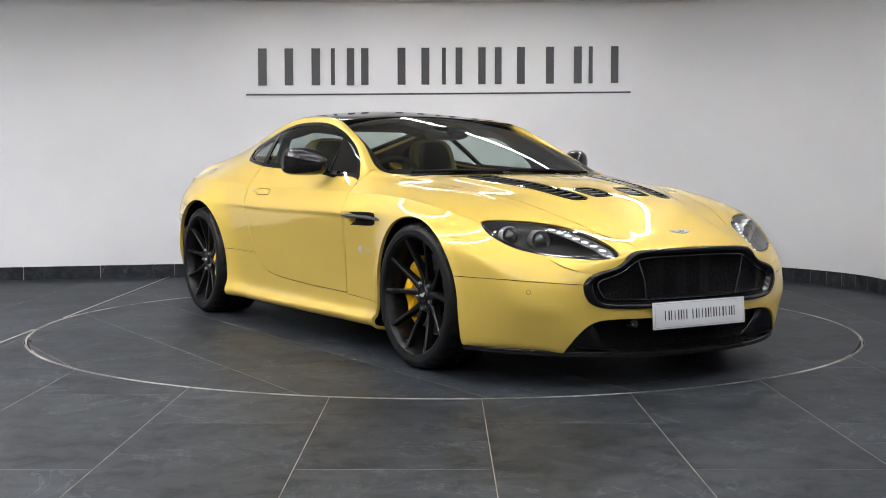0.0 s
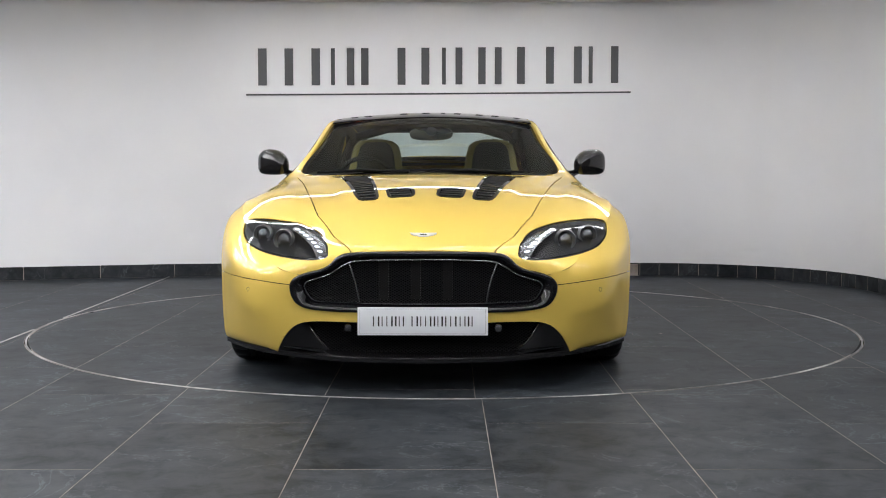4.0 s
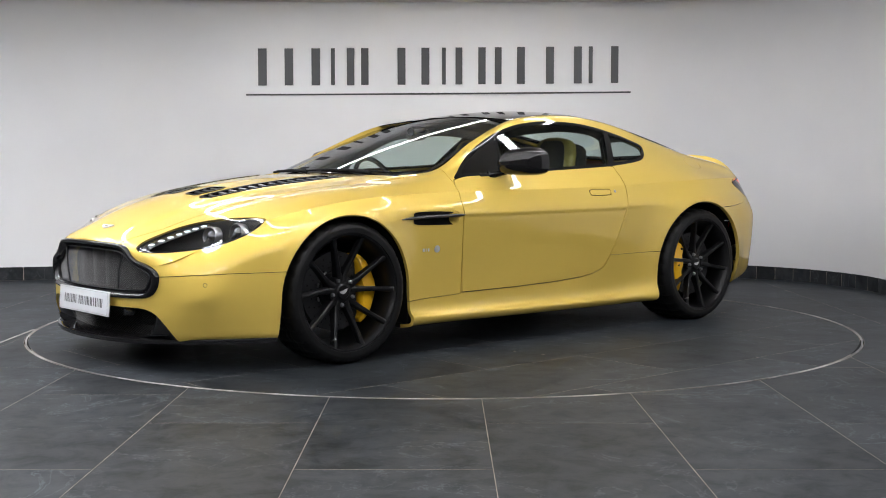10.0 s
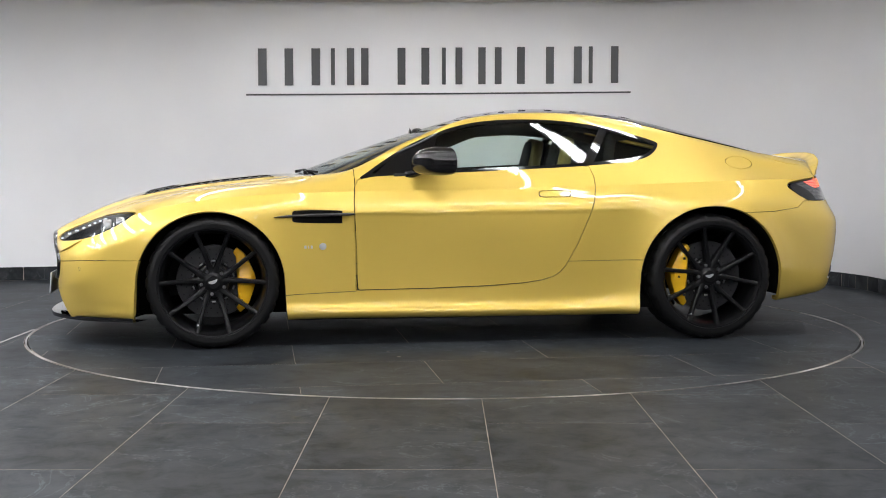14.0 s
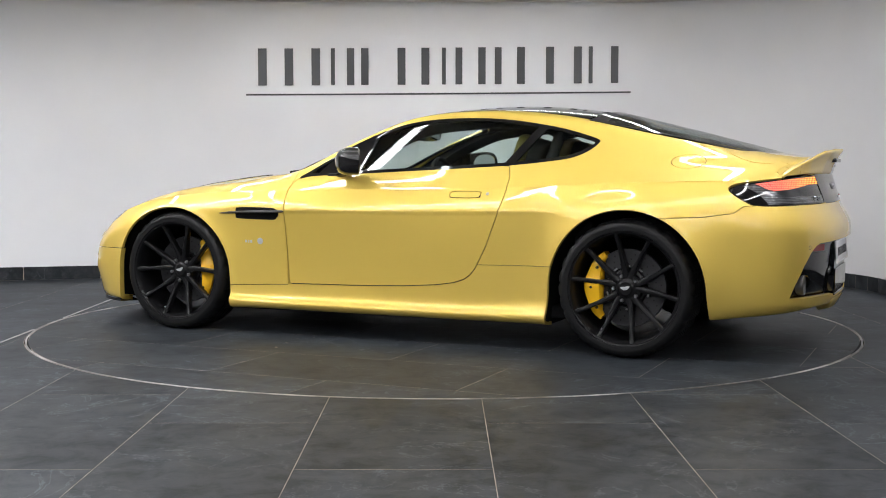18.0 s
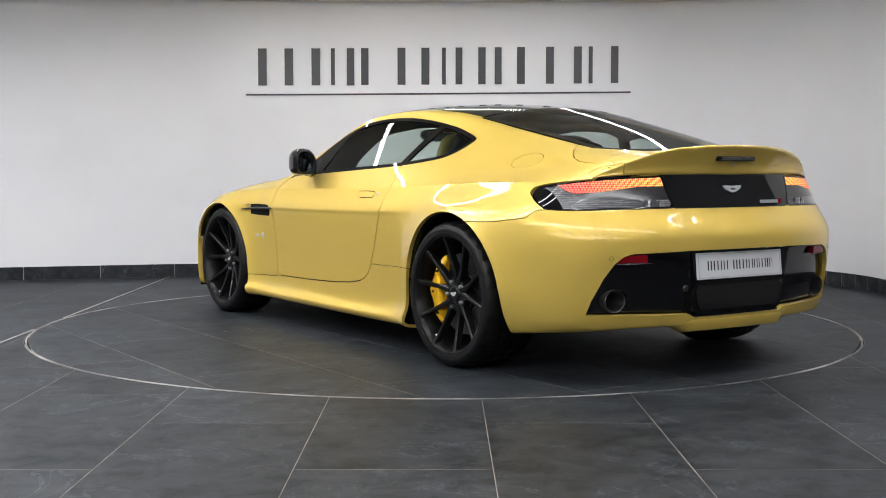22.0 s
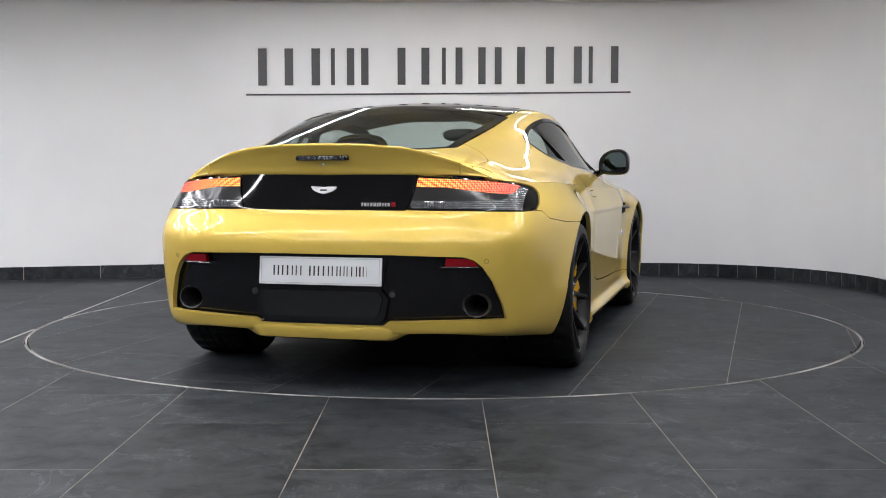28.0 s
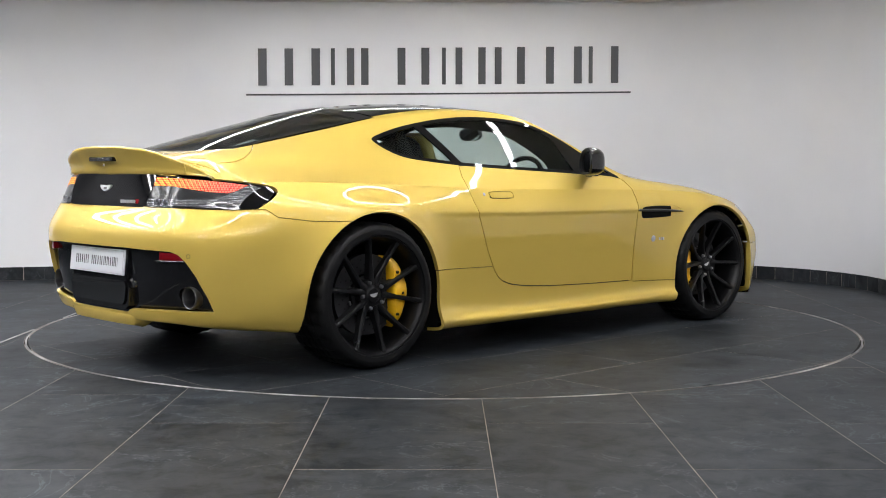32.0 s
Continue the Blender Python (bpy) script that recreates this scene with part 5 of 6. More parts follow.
def sensor_ring(pn, parent, r=0.0095):
    p, n = pn
    bm = bmesh.new()
    m = Matrix.Translation(p) @ n.to_track_quat("Y", "Z").to_matrix().to_4x4()
    lathe(bm, [(r, -.003), (r, .0006), (r - .0015, .0006), (r - .0015, -.002)], 20, m)
    part("parking_sensor", bm, BLACK_SATIN, parent, "parking sensor joint")


build_nose()


def bars(bm, x0, x1, z0, z1, seed, y=0.0, thick=0.001):
    """Upright plain strokes that stand for a line of writing."""
    rnd = random.Random(seed)
    x = x0
    while x < x1:
        w = min(rnd.choice((0.006, 0.005, 0.008)) * (z1 - z0) / 0.05, x1 - x)
        box(bm, x, x + w, y - thick, y, z0, z1)
        x += w + rnd.choice((0.011, 0.015, 0.019)) * (z1 - z0) / 0.05


def plate(name, m, seed):
    p = new(name)
    p.parent = car
    p.matrix_local = m
    bm = bmesh.new()
    box(bm, -.262, .262, -.004, .004, -.0565, .0565, .003)
    part("backing", bm, PLATE_WHITE, p, "white acrylic plate")
    bm = bmesh.new()
    for x0, x1, z0, z1 in ((-.253, .253, .049, .0505), (-.253, .253, -.0505, -.049), (-.253, -.2515, -.0505, .0505), (.2515, .253, -.0505, .0505)):
        box(bm, x0, x1, -.0052, -.0045, z0, z1)
    part("border", bm, STEEL, p, "thin grey border line")
    for x0, x1 in ((-.20, -.075), (-.045, .20)):
        bm = bmesh.new()
        bars(bm, x0, x1, -.020, .020, seed, -.0045)
        tagged(part("bars", bm, INK, p, "black plain bars"), kind="stuff")


plate("front_plate", Matrix.Translation((2.172, 0, .289)) @ Matrix.Rotation(radians(90), 4, "Z") @ Matrix.Rotation(radians(-4), 4, "X"), 3)
plate("rear_plate", Matrix.Translation((-2.192, 0, .489)) @ Matrix.Rotation(radians(-90), 4, "Z") @ Matrix.Rotation(radians(-6), 4, "X"), 5)


# ---- bonnet louvres and side intakes ----
def louvres():
    for poly, piece in PIECES["louvres"]:
        v = panel("bonnet_vent", piece, BLACK_MATT, car, "black louvred bonnet vent", 0, -0.022)
        sd = 1 if poly[:, 1].mean() > 0 else -1
        A, F = weld(piece)
        # raised edge
        bm = bmesh.new()
        rows = []
        for q in (inset(poly, -.001), inset(poly, .013)):
            rows.append([on_skin((x, y, 2), (0, 0, -1))[0] + Vector((0, 0, .003)) for x, y in q])
        rows = [[p - Vector((0, 0, .012)) for p in rows[0]]] + rows + [[p - Vector((0, 0, .02)) for p in rows[1]]]
        loops(bm, rows)
        part("edge", bm, BLACK_GLOSS, v, "gloss black rim", 30)
        x0, x1 = poly[:, 0].min(), poly[:, 0].max()
        step = 0.052 if x1 - x0 > 0.4 else 0.041
        x = x0 + 0.03
        inner = inset(poly, .012)
        while x < x1 - 0.01:
            for a, b in clip_bar((x, sd * .02), (x, sd * .48), inner):
                pa, pb = (on_skin((w[0], w[1], 2), (0, 0, -1))[0] for w in (a, b))
                bm = bmesh.new()
                rws = []
                for p in (pa, pb):
                    rws.append([bm.verts.new(p + Vector(o)) for o in ((-.022, 0, -.012), (-.002, 0, .001), (.007, 0, -.004), (.004, 0, -.010))])
                for i in range(4):
                    bm.faces.new((rws[0][i], rws[0][(i + 1) % 4], rws[1][(i + 1) % 4], rws[1][i]))
                part("slat", bm, SLAT, v)
            x += step


louvres()


def side_vents():
    for piece, sd in zip(halves(PIECES["side_vent"]), (1, -1)):
        A = piece[0].copy()
        depth = np.clip((0.97 - A[:, 0]) * 0.16, 0, 0.045)
        edge = inside_distance(ring_curve([(.968, .661), (.93, .688), (.846, .698), (.70, .698), (.632, .692), (.612, .668), (.628, .626), (.70, .621), (.861, .625), (.92, .641)], 5), A[:, [0, 2]])
        A[:, :3] -= A[:, 3:6] * np.minimum(depth, -edge * 2.5 + 0.001)[:, None]
        v = panel("side_vent", (A, piece[1]), PAINT, car, "side intake behind the front wheel", 0)
        core, _ = split((A, piece[1]), np.maximum(np.maximum(A[:, 0] - .895, .642 - A[:, 0]), edge + .004))
        panel("vent_mesh", core, BLACK_MATT, v, "black vent mesh", 0, 0.003)
        bm = bmesh.new()
        rows = []
        for x, z, h in ((.985, .6585, .002), (.93, .6625, .006), (.80, .668, .008), (.66, .671, .008), (.592, .6725, .006), (.578, .673, .002)):
            y = on_skin((x, sd * 2, z), (0, -sd, 0))[0].y
            rows.append([bm.verts.new((x, y + sd * o, z + dz)) for o, dz in ((-.03, h * .7), (.002, h), (.007, 0), (.002, -h), (-.03, -h * .7))])
        for a, b in zip(rows, rows[1:]):
            for i in range(4):
                bm.faces.new((a[i], a[i + 1], b[i + 1], b[i]))
        part("strake", bm, STRAKE, v, "black side strake", 50)
        # small badges
        p, n = on_skin((.742, sd * 2, .509), (0, -sd, 0))
        bm = bmesh.new()
        lathe(bm, [(.0005, .003), (.011, .003), (.013, .002), (.0175, .002), (.0185, -.001)], 24, Matrix.Translation(p) @ n.to_track_quat("Y", "Z").to_matrix().to_4x4())
        part("round_badge", bm, ZINC, BODY["front_wing"][0 if sd > 0 else 1], "small round chrome badge")
        bm = bmesh.new()
        for i, w in enumerate((.012, .005, .010)):
            q = on_skin((.830 - i * .016, sd * 2, .507), (0, -sd, 0))[0]
            box(bm, q.x - w / 2, q.x + w / 2, q.y - .002, q.y + .002, .499, .514)
        part("emblem_bars", bm, ZINC, BODY["front_wing"][0 if sd > 0 else 1], "small chrome plain bars")
        p, n = on_skin((-.584, sd * 2, .776), (0, -sd, 0))
        bm = bmesh.new()
        lathe(bm, [(.0005, .002), (.007, .002), (.009, .0), (.009, -.002)], 18, Matrix.Translation(p) @ n.to_track_quat("Y", "Z").to_matrix().to_4x4())
        part("door_lock", bm, STEEL, BODY["door"][0 if sd > 0 else 1], "round metal door lock")


side_vents()


# ---- tail ----
def skin_z(x, y):
    p = on_skin((x, y, 2), (0, 0, -1))[0]
    return p.z if p else .93


def spoiler_section(y):
    a = abs(y)
    bot = .877 - .012 * max(0, (a - .5) / .16)
    foot = float(np.interp(a, [0, .25, .48, .58, .66, .704], [-2.127, -2.113, -2.075, -2.035, -1.985, -1.96]))   # where it meets lamps and panel
    lap = .060 * max(0, 1 - (a / .60) ** 2)                     # how far the lip hangs over them
    xr = foot - .003 - lap
    x0 = float(np.interp(a, [0, .35, .5, .55, .66], [-1.90, -1.92, -1.94, -1.945, -1.955]))
    edge = float(np.interp(a, [0, .2, .4, .51, .60, .66], [.956, .953, .940, .918, .890, .860]))
    top = max(float(np.interp(a, [0, .18, .33, .42, .50, .55, .60, .66], [1.003, 1.000, .988, .970, .944, .924, .900, .867])), edge + .003)
    xm = x0 + .55 * (xr + .02 - x0)
    rise, h = max(top - edge, 0), top - bot
    return [(x0 + .02, skin_z(x0 + .02, y) - .003), (x0, skin_z(x0, y) + .0008), (xm, skin_z(xm, y) + .001 + .12 * rise), (xr + .055, max(top - .030, edge + .25 * rise)), (xr + .014, top - .004), (xr + .004, top - .001), (xr, top - .005),
            (xr + .002, top - .014), (xr + .38 * lap, top - .35 * h), (xr + .78 * lap, top - .7 * h), (xr + lap, bot), (xr + lap + .03, bot - .004)]


def build_tail():
    for nm, y0, y1, lab in (("spoiler", -.548, .548, "raised yellow boot spoiler"), ("spoiler_end", .551, .66, ""), ("spoiler_end", -.66, -.551, "")):
        bm = bmesh.new()
        prev = None
        rows = []
        for y in np.linspace(y0, y1, 45 if nm == "spoiler" else 9):
            sec = spoiler_section(y)
            dense = ring_curve(sec, 4, False)
            row = [bm.verts.new((x, y, z)) for x, z in dense]
            rows.append(row)
        for a, b in zip(rows, rows[1:]):
            for i in range(len(a) - 1):
                bm.faces.new((a[i], a[i + 1], b[i + 1], b[i]))
        for r in (rows[0], rows[-1]):
            bm.faces.new(r)
        bmesh.ops.recalc_face_normals(bm, faces=bm.faces)
        s = part(nm, bm, PAINT, car, lab, 45)
        if nm == "spoiler":
            SPOILER.append(s)
    sp = SPOILER[0]
    bm = bmesh.new()
    box(bm, -2.170, -2.130, -.112, .112, .933, .954, .006)
    lamp = part("brake_light", bm, BLACK_GLOSS, sp, "slim high brake light")
    bm = bmesh.new()
    for i in range(16):
        y = -.094 + i * .0125
        box(bm, -2.1725, -2.15, y - .0045, y + .0045, .9365, .9505, .001)
    part("light_cells", bm, SMOKE_RIB, lamp, "pale clear light cells")
    bm = bmesh.new()
    sphere(bm, (-2.152, 0, .917), (.004, .007, .007), 10)
    part("button", bm, STEEL, sp, "small round button")
    badge("rear_badge", (-2.165, 0, .812), Vector((-1, 0, .25)), car)
    bm = bmesh.new()
    q = on_skin((-3, -.24, .757), (1, 0, 0))[0]
    rnd = random.Random(4)
    y = -.165
    while y > -.275:
        w = rnd.choice((.006, .009))
        x = on_skin((-3, y, .757), (1, 0, 0))[0].x
        box(bm, x - .003, x + .004, y - w, y, .750, .764)
        y -= w + .005
    part("emblem_bars", bm, ZINC, car, "small chrome plain bars")
    bm = bmesh.new()
    x = on_skin((-3, -.293, .757), (1, 0, 0))[0].x
    box(bm, x - .003, x + .004, -.305, -.288, .748, .768, .001)
    part("red_mark", bm, RED_LENS, car, "small red plain mark")
    # diffuser
    A = PIECES["diffuser"][0].copy()
    edge = np.minimum(np.minimum(.742 - np.abs(A[:, 1]), A[:, 2] - .274), .56 - A[:, 2])
    A[:, 0] += np.clip(edge * 2.0, 0, .034) + .002
    _, dm = split((A, PIECES["diffuser"][1]), np.hypot((np.abs(A[:, 1]) - .622) / 1.06, (A[:, 2] - .356) / .90) - .052)
    d = panel("diffuser", dm, BLACK_SATIN2, car, "satin black rear diffuser panel", 0)
    bm = bmesh.new()
    fr = [(-.285, .553), (.285, .553), (.262, .44), (.255, .415), (.285, .38), (.268, .300), (.240, .282), (-.240, .282), (-.268, .300), (-.285, .38), (-.255, .415), (-.262, .44)]
    front = [bm.verts.new((-2.186 + .04 * (.55 - z) * .3, y, z)) for y, z in fr]
    back = [bm.verts.new((-2.14, y * 1.02, z)) for y, z in fr]
    n = len(fr)
    for i in range(n):
        bm.faces.new((front[i], front[(i + 1) % n], back[(i + 1) % n], back[i]))
    bm.faces.new(front)
    bmesh.ops.recalc_face_normals(bm, faces=bm.faces)
    c = part("plate_carrier", bm, BLACK_GLOSS, d, "gloss black plate carrier", 30)
    bm = bmesh.new()
    pl = [(-.245, .408), (.245, .408), (.262, .385), (.246, .320), (.226, .303), (-.226, .303), (-.246, .320), (-.262, .385)]
    slab_yz(bm, pl, -2.191, -2.178)
    part("mesh_panel", bm, GREY_MESH, d, "dark grey mesh panel")
    for sd in (1, -1):
        bm = bmesh.new()
        m = Matrix.Translation((-2.158, sd * .295, .398)) @ Matrix.Rotation(radians(90), 4, "Z")
        lathe(bm, [(.0005, .012), (.012, .012), (.016, .007), (.017, -.01)], 20, m)
        part("sensor", bm, STEEL_DARK, d, "round grey sensor")
        bm = bmesh.new()
        rr = [on_skin((-3, sd * y, z), (1, 0, 0))[0] + Vector((.012, 0, 0)) for y, z in ((.517, .547), (.600, .545), (.616, .538), (.628, .527), (.638, .515), (.514, .515))]
        a = [bm.verts.new(p + Vector((-.0015, 0, 0))) for p in rr]
        b = [bm.verts.new(p + Vector((.03, 0, 0))) for p in rr]
        bm.faces.new(a)
        for i in range(6):
            bm.faces.new((a[i], a[(i + 1) % 6], b[(i + 1) % 6], b[i]))
        bmesh.ops.recalc_face_normals(bm, faces=bm.faces)
        lens = part("reflector", bm, RED_LENS, d, "red plastic reflector")
        bm = bmesh.new()
        tube(bm, [on_skin((-3, sd * y, .5105), (1, 0, 0))[0] + Vector((.0105, 0, 0)) for y in (.495, .53, .57, .61, .642)], .0022, 6)
        part("ledge", bm, STEEL_DARK, lens, "thin grey ledge under the reflector")
        ex = new("exhaust")
        ex.parent = car
        bm = bmesh.new()
        m = Matrix.Translation((-2.040, sd * .622, .356)) @ Matrix.Rotation(radians(90), 4, "Z") @ Matrix.Diagonal((1.04, 1, .90, 1))
        lathe(bm, [(.050, -.06), (.0555, .038), (.0550, .046), (.0525, .050), (.0490, .048), (.0465, .040), (.043, .02), (.040, -.16)], 32, m)
        part("tailpipe", bm, PIPE, ex, "dark smoked steel oval tailpipe")
        bm = bmesh.new()
        lathe(bm, [(.0005, -.15), (.041, -.15)], 24, m)
        part("pipe_bore", bm, BLACK_MATT, ex)
        sensor_ring(on_skin((-3, sd * .67, .535), (1, 0, 0)), BODY["rear_bumper"])


BLACK_SATIN2 = material("gloss_black_diffuser", (0.006, 0.006, 0.007), 0.07)
GREY_MESH = ribbed("grey_plastic_mesh", (0.035, 0.035, 0.037), (0.012, 0.012, 0.012), 140)
SPOILER = []


def slab_yz(bm, poly, x0, x1):
    a = [bm.verts.new((x0, y, z)) for y, z in poly]
    b = [bm.verts.new((x1, y, z)) for y, z in poly]
    n = len(poly)
    bm.faces.new(a)
    bm.faces.new(b[::-1])
    for i in range(n):
        bm.faces.new((a[i], a[(i + 1) % n], b[(i + 1) % n], b[i]))
    bmesh.ops.recalc_face_normals(bm, faces=bm.faces)


def badge(name, at, n, parent):
    """A plain silver winged plaque."""
    way = 1 if n.x > 0 else -1
    p, nn = on_skin((at[0] + way, at[1], at[2]), (-way, 0, 0))
    bm = bmesh.new()
    half = [(0, .013), (.012, .015), (.054, .016), (.050, .006), (.038, -.003), (.018, -.010), (.010, -.013), (0, -.0135)]
    out = half + [(-x, z) for x, z in half[-2:0:-1]]
    m = Matrix.Translation(p) @ nn.to_track_quat("Y", "Z").to_matrix().to_4x4()
    a = [bm.verts.new(m @ Vector((x, .004, z))) for x, z in out]
    b = [bm.verts.new(m @ Vector((x * 1.03, -.003, z * 1.03))) for x, z in out]
    k = len(out)
    bm.faces.new(a)
    for i in range(k):
        bm.faces.new((a[i], a[(i + 1) % k], b[(i + 1) % k], b[i]))
    bmesh.ops.recalc_face_normals(bm, faces=bm.faces)
    o = part(name, bm, ZINC, parent, "plain silver winged plaque")
    bm = bmesh.new()
    box(bm, -.014, .014, .0035, .0048, -.003, .004, 0, m)
    part("plaque", bm, BLACK_SATIN, o)


badge("front_badge", (2.03, 0, .628), Vector((1, 0, 0)), BODY["bonnet"])
build_tail()


# ---- mirrors, wipers ----
def mirrors():
    for sd in (1, -1):
        mi = new("door_mirror")
        mi.parent = car
        bm = bmesh.new()
        rows = []
        for x, ky, kz in ((.090, .94, .94), (.096, .985, .985), (.13, 1.0, 1.01), (.18, .99, 1.0), (.225, .94, .94), (.262, .82, .80), (.284, .62, .58), (.296, .36, .32), (.299, .12, .10)):
            row = []
            for i in range(28):
                a = 2 * math.pi * i / 28
                c, s = math.cos(a), math.sin(a)
                e = 2 / (2.3 if s > 0 else 3.6)
                py = math.copysign(abs(c) ** e, c) * .094 * ky
                pz = math.copysign(abs(s) ** e, s) * (.080 if s > 0 else .064) * kz
                row.append((.195 + (x - .195) * .66 - .60 * py, sd * (.892 + py), .931 + pz + (.012 * py / .09 if s > 0 else 0)))
            rows.append(row)
        vs = loops(bm, rows)
        bm.faces.new(vs[-1])
        bmesh.ops.recalc_face_normals(bm, faces=bm.faces)
        part("cap", bm, CARBON, mi, "gloss black carbon mirror cap", 50)
        bm = bmesh.new()
        bm2 = bmesh.new()
        loops(bm2, [rows[0], [(p[0] - .002, (p[1] - sd * .896) * .93 + sd * .896, (p[2] - .94) * .92 + .94) for p in rows[0]], [(p[0] + .011, (p[1] - sd * .896) * .85 + sd * .896, (p[2] - .94) * .83 + .94) for p in rows[0]]])
        part("rim", bm2, BLACK_SATIN, mi, "black mirror rim", 50)
        vs = loops(bm, [[(p[0] + .011, (p[1] - sd * .896) * .86 + sd * .896, (p[2] - .94) * .84 + .94) for p in rows[0]], [(p[0] + .012 + .03 * (p[1] * sd - .896 + .03), (p[1] - sd * .896) * .84 + sd * .896, (p[2] - .94) * .82 + .94) for p in rows[0]]])
        bm.faces.new(vs[1])
        bmesh.ops.recalc_face_normals(bm, faces=bm.faces)
        part("mirror_glass", bm, MIRROR, mi, "mirror glass", 30)
        bm = bmesh.new()
        tube(bm, [(.20, sd * .84, .893), (.25, sd * .80, .880), (.30, sd * .765, .868)], [.016, .017, .024], 10)
        part("arm", bm, BLACK_GLOSS, mi, "black mirror arm", 60)
        bm = bmesh.new()
        box(bm, .235, .37, sd * .772 - .008, sd * .772 + .008, .858, .876, .005)
        part("foot", bm, BLACK_SATIN, mi)


mirrors()


def wipers():
    for y0, y1, yt in ((-.10, -.52, -.58), (.42, -.02, -.08)):
        w = new("wiper")
        w.parent = car
        def at(y, lift, fwd=0.0):
            x = 0.835 - 0.085 * (abs(y) / 0.68) ** 2 - 0.02 + fwd
            p = on_skin((x, y, 2), (0, 0, -1))[0]
            return p + Vector((0, 0, lift))
        bm = bmesh.new()
        tube(bm, [at(y0, .008, .03), at((y0 + y1) / 2, .013, -.005), at(y1, .011, -.01)], [.009, .007, .005], 8)
        part("arm", bm, BLACK_MATT, w)
        bm = bmesh.new()
        tube(bm, [at(yt + .60 * i / 6, .006, -.015) for i in range(7)], .006, 6)
        part("blade", bm, BLACK_MATT, w)


wipers()


# ---- wheels ----
def build_wheel(width, dish):
    """Outer face towards +y, hub at the origin; y = 0 is the outer face of the rim lip, dish how deep the hub lies behind it."""
    w = new("wheel")
    w.parent = car
    d = -width
    bm = bmesh.new()
    prof = [(.246, d), (.262, d - .006), (.292, d - .008), (.315, d + .004), (.327, d + .02), (.3315, d + .04)]
    n_g = 4
    for i in range(n_g):
        y = d + .055 + (width - .11) * (i + .5) / n_g
        prof += [(.332, y - .005), (.325, y - .004), (.325, y + .004), (.332, y + .005)]
    prof += [(.3315, -.035), (.327, -.014), (.315, .002), (.300, .009), (.292, .0095), (.288, .0085), (.280, .010), (.274, .0085), (.2725, .002)]
    tread = lathe(bm, prof, 120)
    for i, ring in enumerate(tread):
        if i % 4 == 0:
            for v in ring:
                r = math.hypot(v.co.x, v.co.z)
                if r > .3262:
                    v.co.x, v.co.z = v.co.x * (r - .0075) / r, v.co.z * (r - .0075) / r
    part("tyre", bm, RUBBER, w, "black low-profile tyre", 35)
    bm = bmesh.new()
    lathe(bm, [(.2725, .003), (.271, .0055), (.265, .004), (.259, -.006), (.252, -.018), (.246, -.06), (.238, d + .03), (.247, d)], 72)
    rim = part("rim", bm, WHEEL_BLACK, w, "satin black alloy rim", 40)
    for i in range(10):
        bm = bmesh.new()
        a0 = 2 * math.pi * (i + .5) / 10
        lean = (-.055 if i % 2 == 0 else .055)
        rows = []
        for r, half, y, th, k in ((.050, .016, -.012, .045, 1.0), (.085, .0135, -.012, .038, .75), (.13, .0105, -.014, .034, .4), (.20, .0090, -.011, .030, .1), (.250, .0105, -.005, .026, 0), (.2645, .0135, -.001, .022, 0)):
            a = a0 - lean * k * 2.2
            u, t = Vector((math.cos(a), 0, math.sin(a))), Vector((-math.sin(a), 0, math.cos(a)))
            c = u * r
            y -= dish * min(1, max(0, (.255 - r) / .17)) ** 1.3
            rows.append([bm.verts.new(c + t * o + Vector((0, yy, 0))) for o, yy in ((-half * 1.25, y - th), (-half, y - .004), (-half * .55, y), (half * .55, y), (half, y - .004), (half * 1.25, y - th))])
        for a, b in zip(rows, rows[1:]):
            for j in range(5):
                bm.faces.new((a[j], b[j], b[j + 1], a[j + 1]))
        bm.faces.new(rows[0])
        bmesh.ops.recalc_face_normals(bm, faces=bm.faces)
        part("spoke", bm, WHEEL_BLACK, rim, "", 35)
    bm = bmesh.new()
    lathe(bm, [(r, y - dish) for r, y in ((.0005, -.006), (.030, -.007), (.034, -.011), (.040, -.014), (.072, -.017), (.076, -.024), (.078, -.06))], 40)
    part("hub", bm, WHEEL_BLACK, w, "satin black hub", 35)
    bm = bmesh.new()
    half = [(0, .008), (.008, .010), (.024, .009), (.020, .001), (.008, -.007), (0, -.008)]
    out = half + [(-x, z) for x, z in half[-2:0:-1]]
    bm.faces.new([bm.verts.new((x, -.0045 - dish, z)) for x, z in out])
    part("cap_badge", bm, ZINC, w, "small plain silver hub plaque")
    for i in range(5):
        a = 2 * math.pi * (i + .1) / 5
        bm = bmesh.new()
        m = Matrix.Translation((.060 * math.cos(a), -.012 - dish, .060 * math.sin(a)))
        lathe(bm, [(.0005, .010), (.006, .010), (.0085, .006), (.0095, -.004)], 12, m)
        part("wheel_nut", bm, STEEL, w, "bright steel wheel nut", 50)
    bm = bmesh.new()
    a = radians(-52)
    tube(bm, [(.236 * math.cos(a), -.03, .236 * math.sin(a)), (.222 * math.cos(a), -.008, .222 * math.sin(a))], .0045, 8)
    part("valve", bm, STEEL, w)
    return w


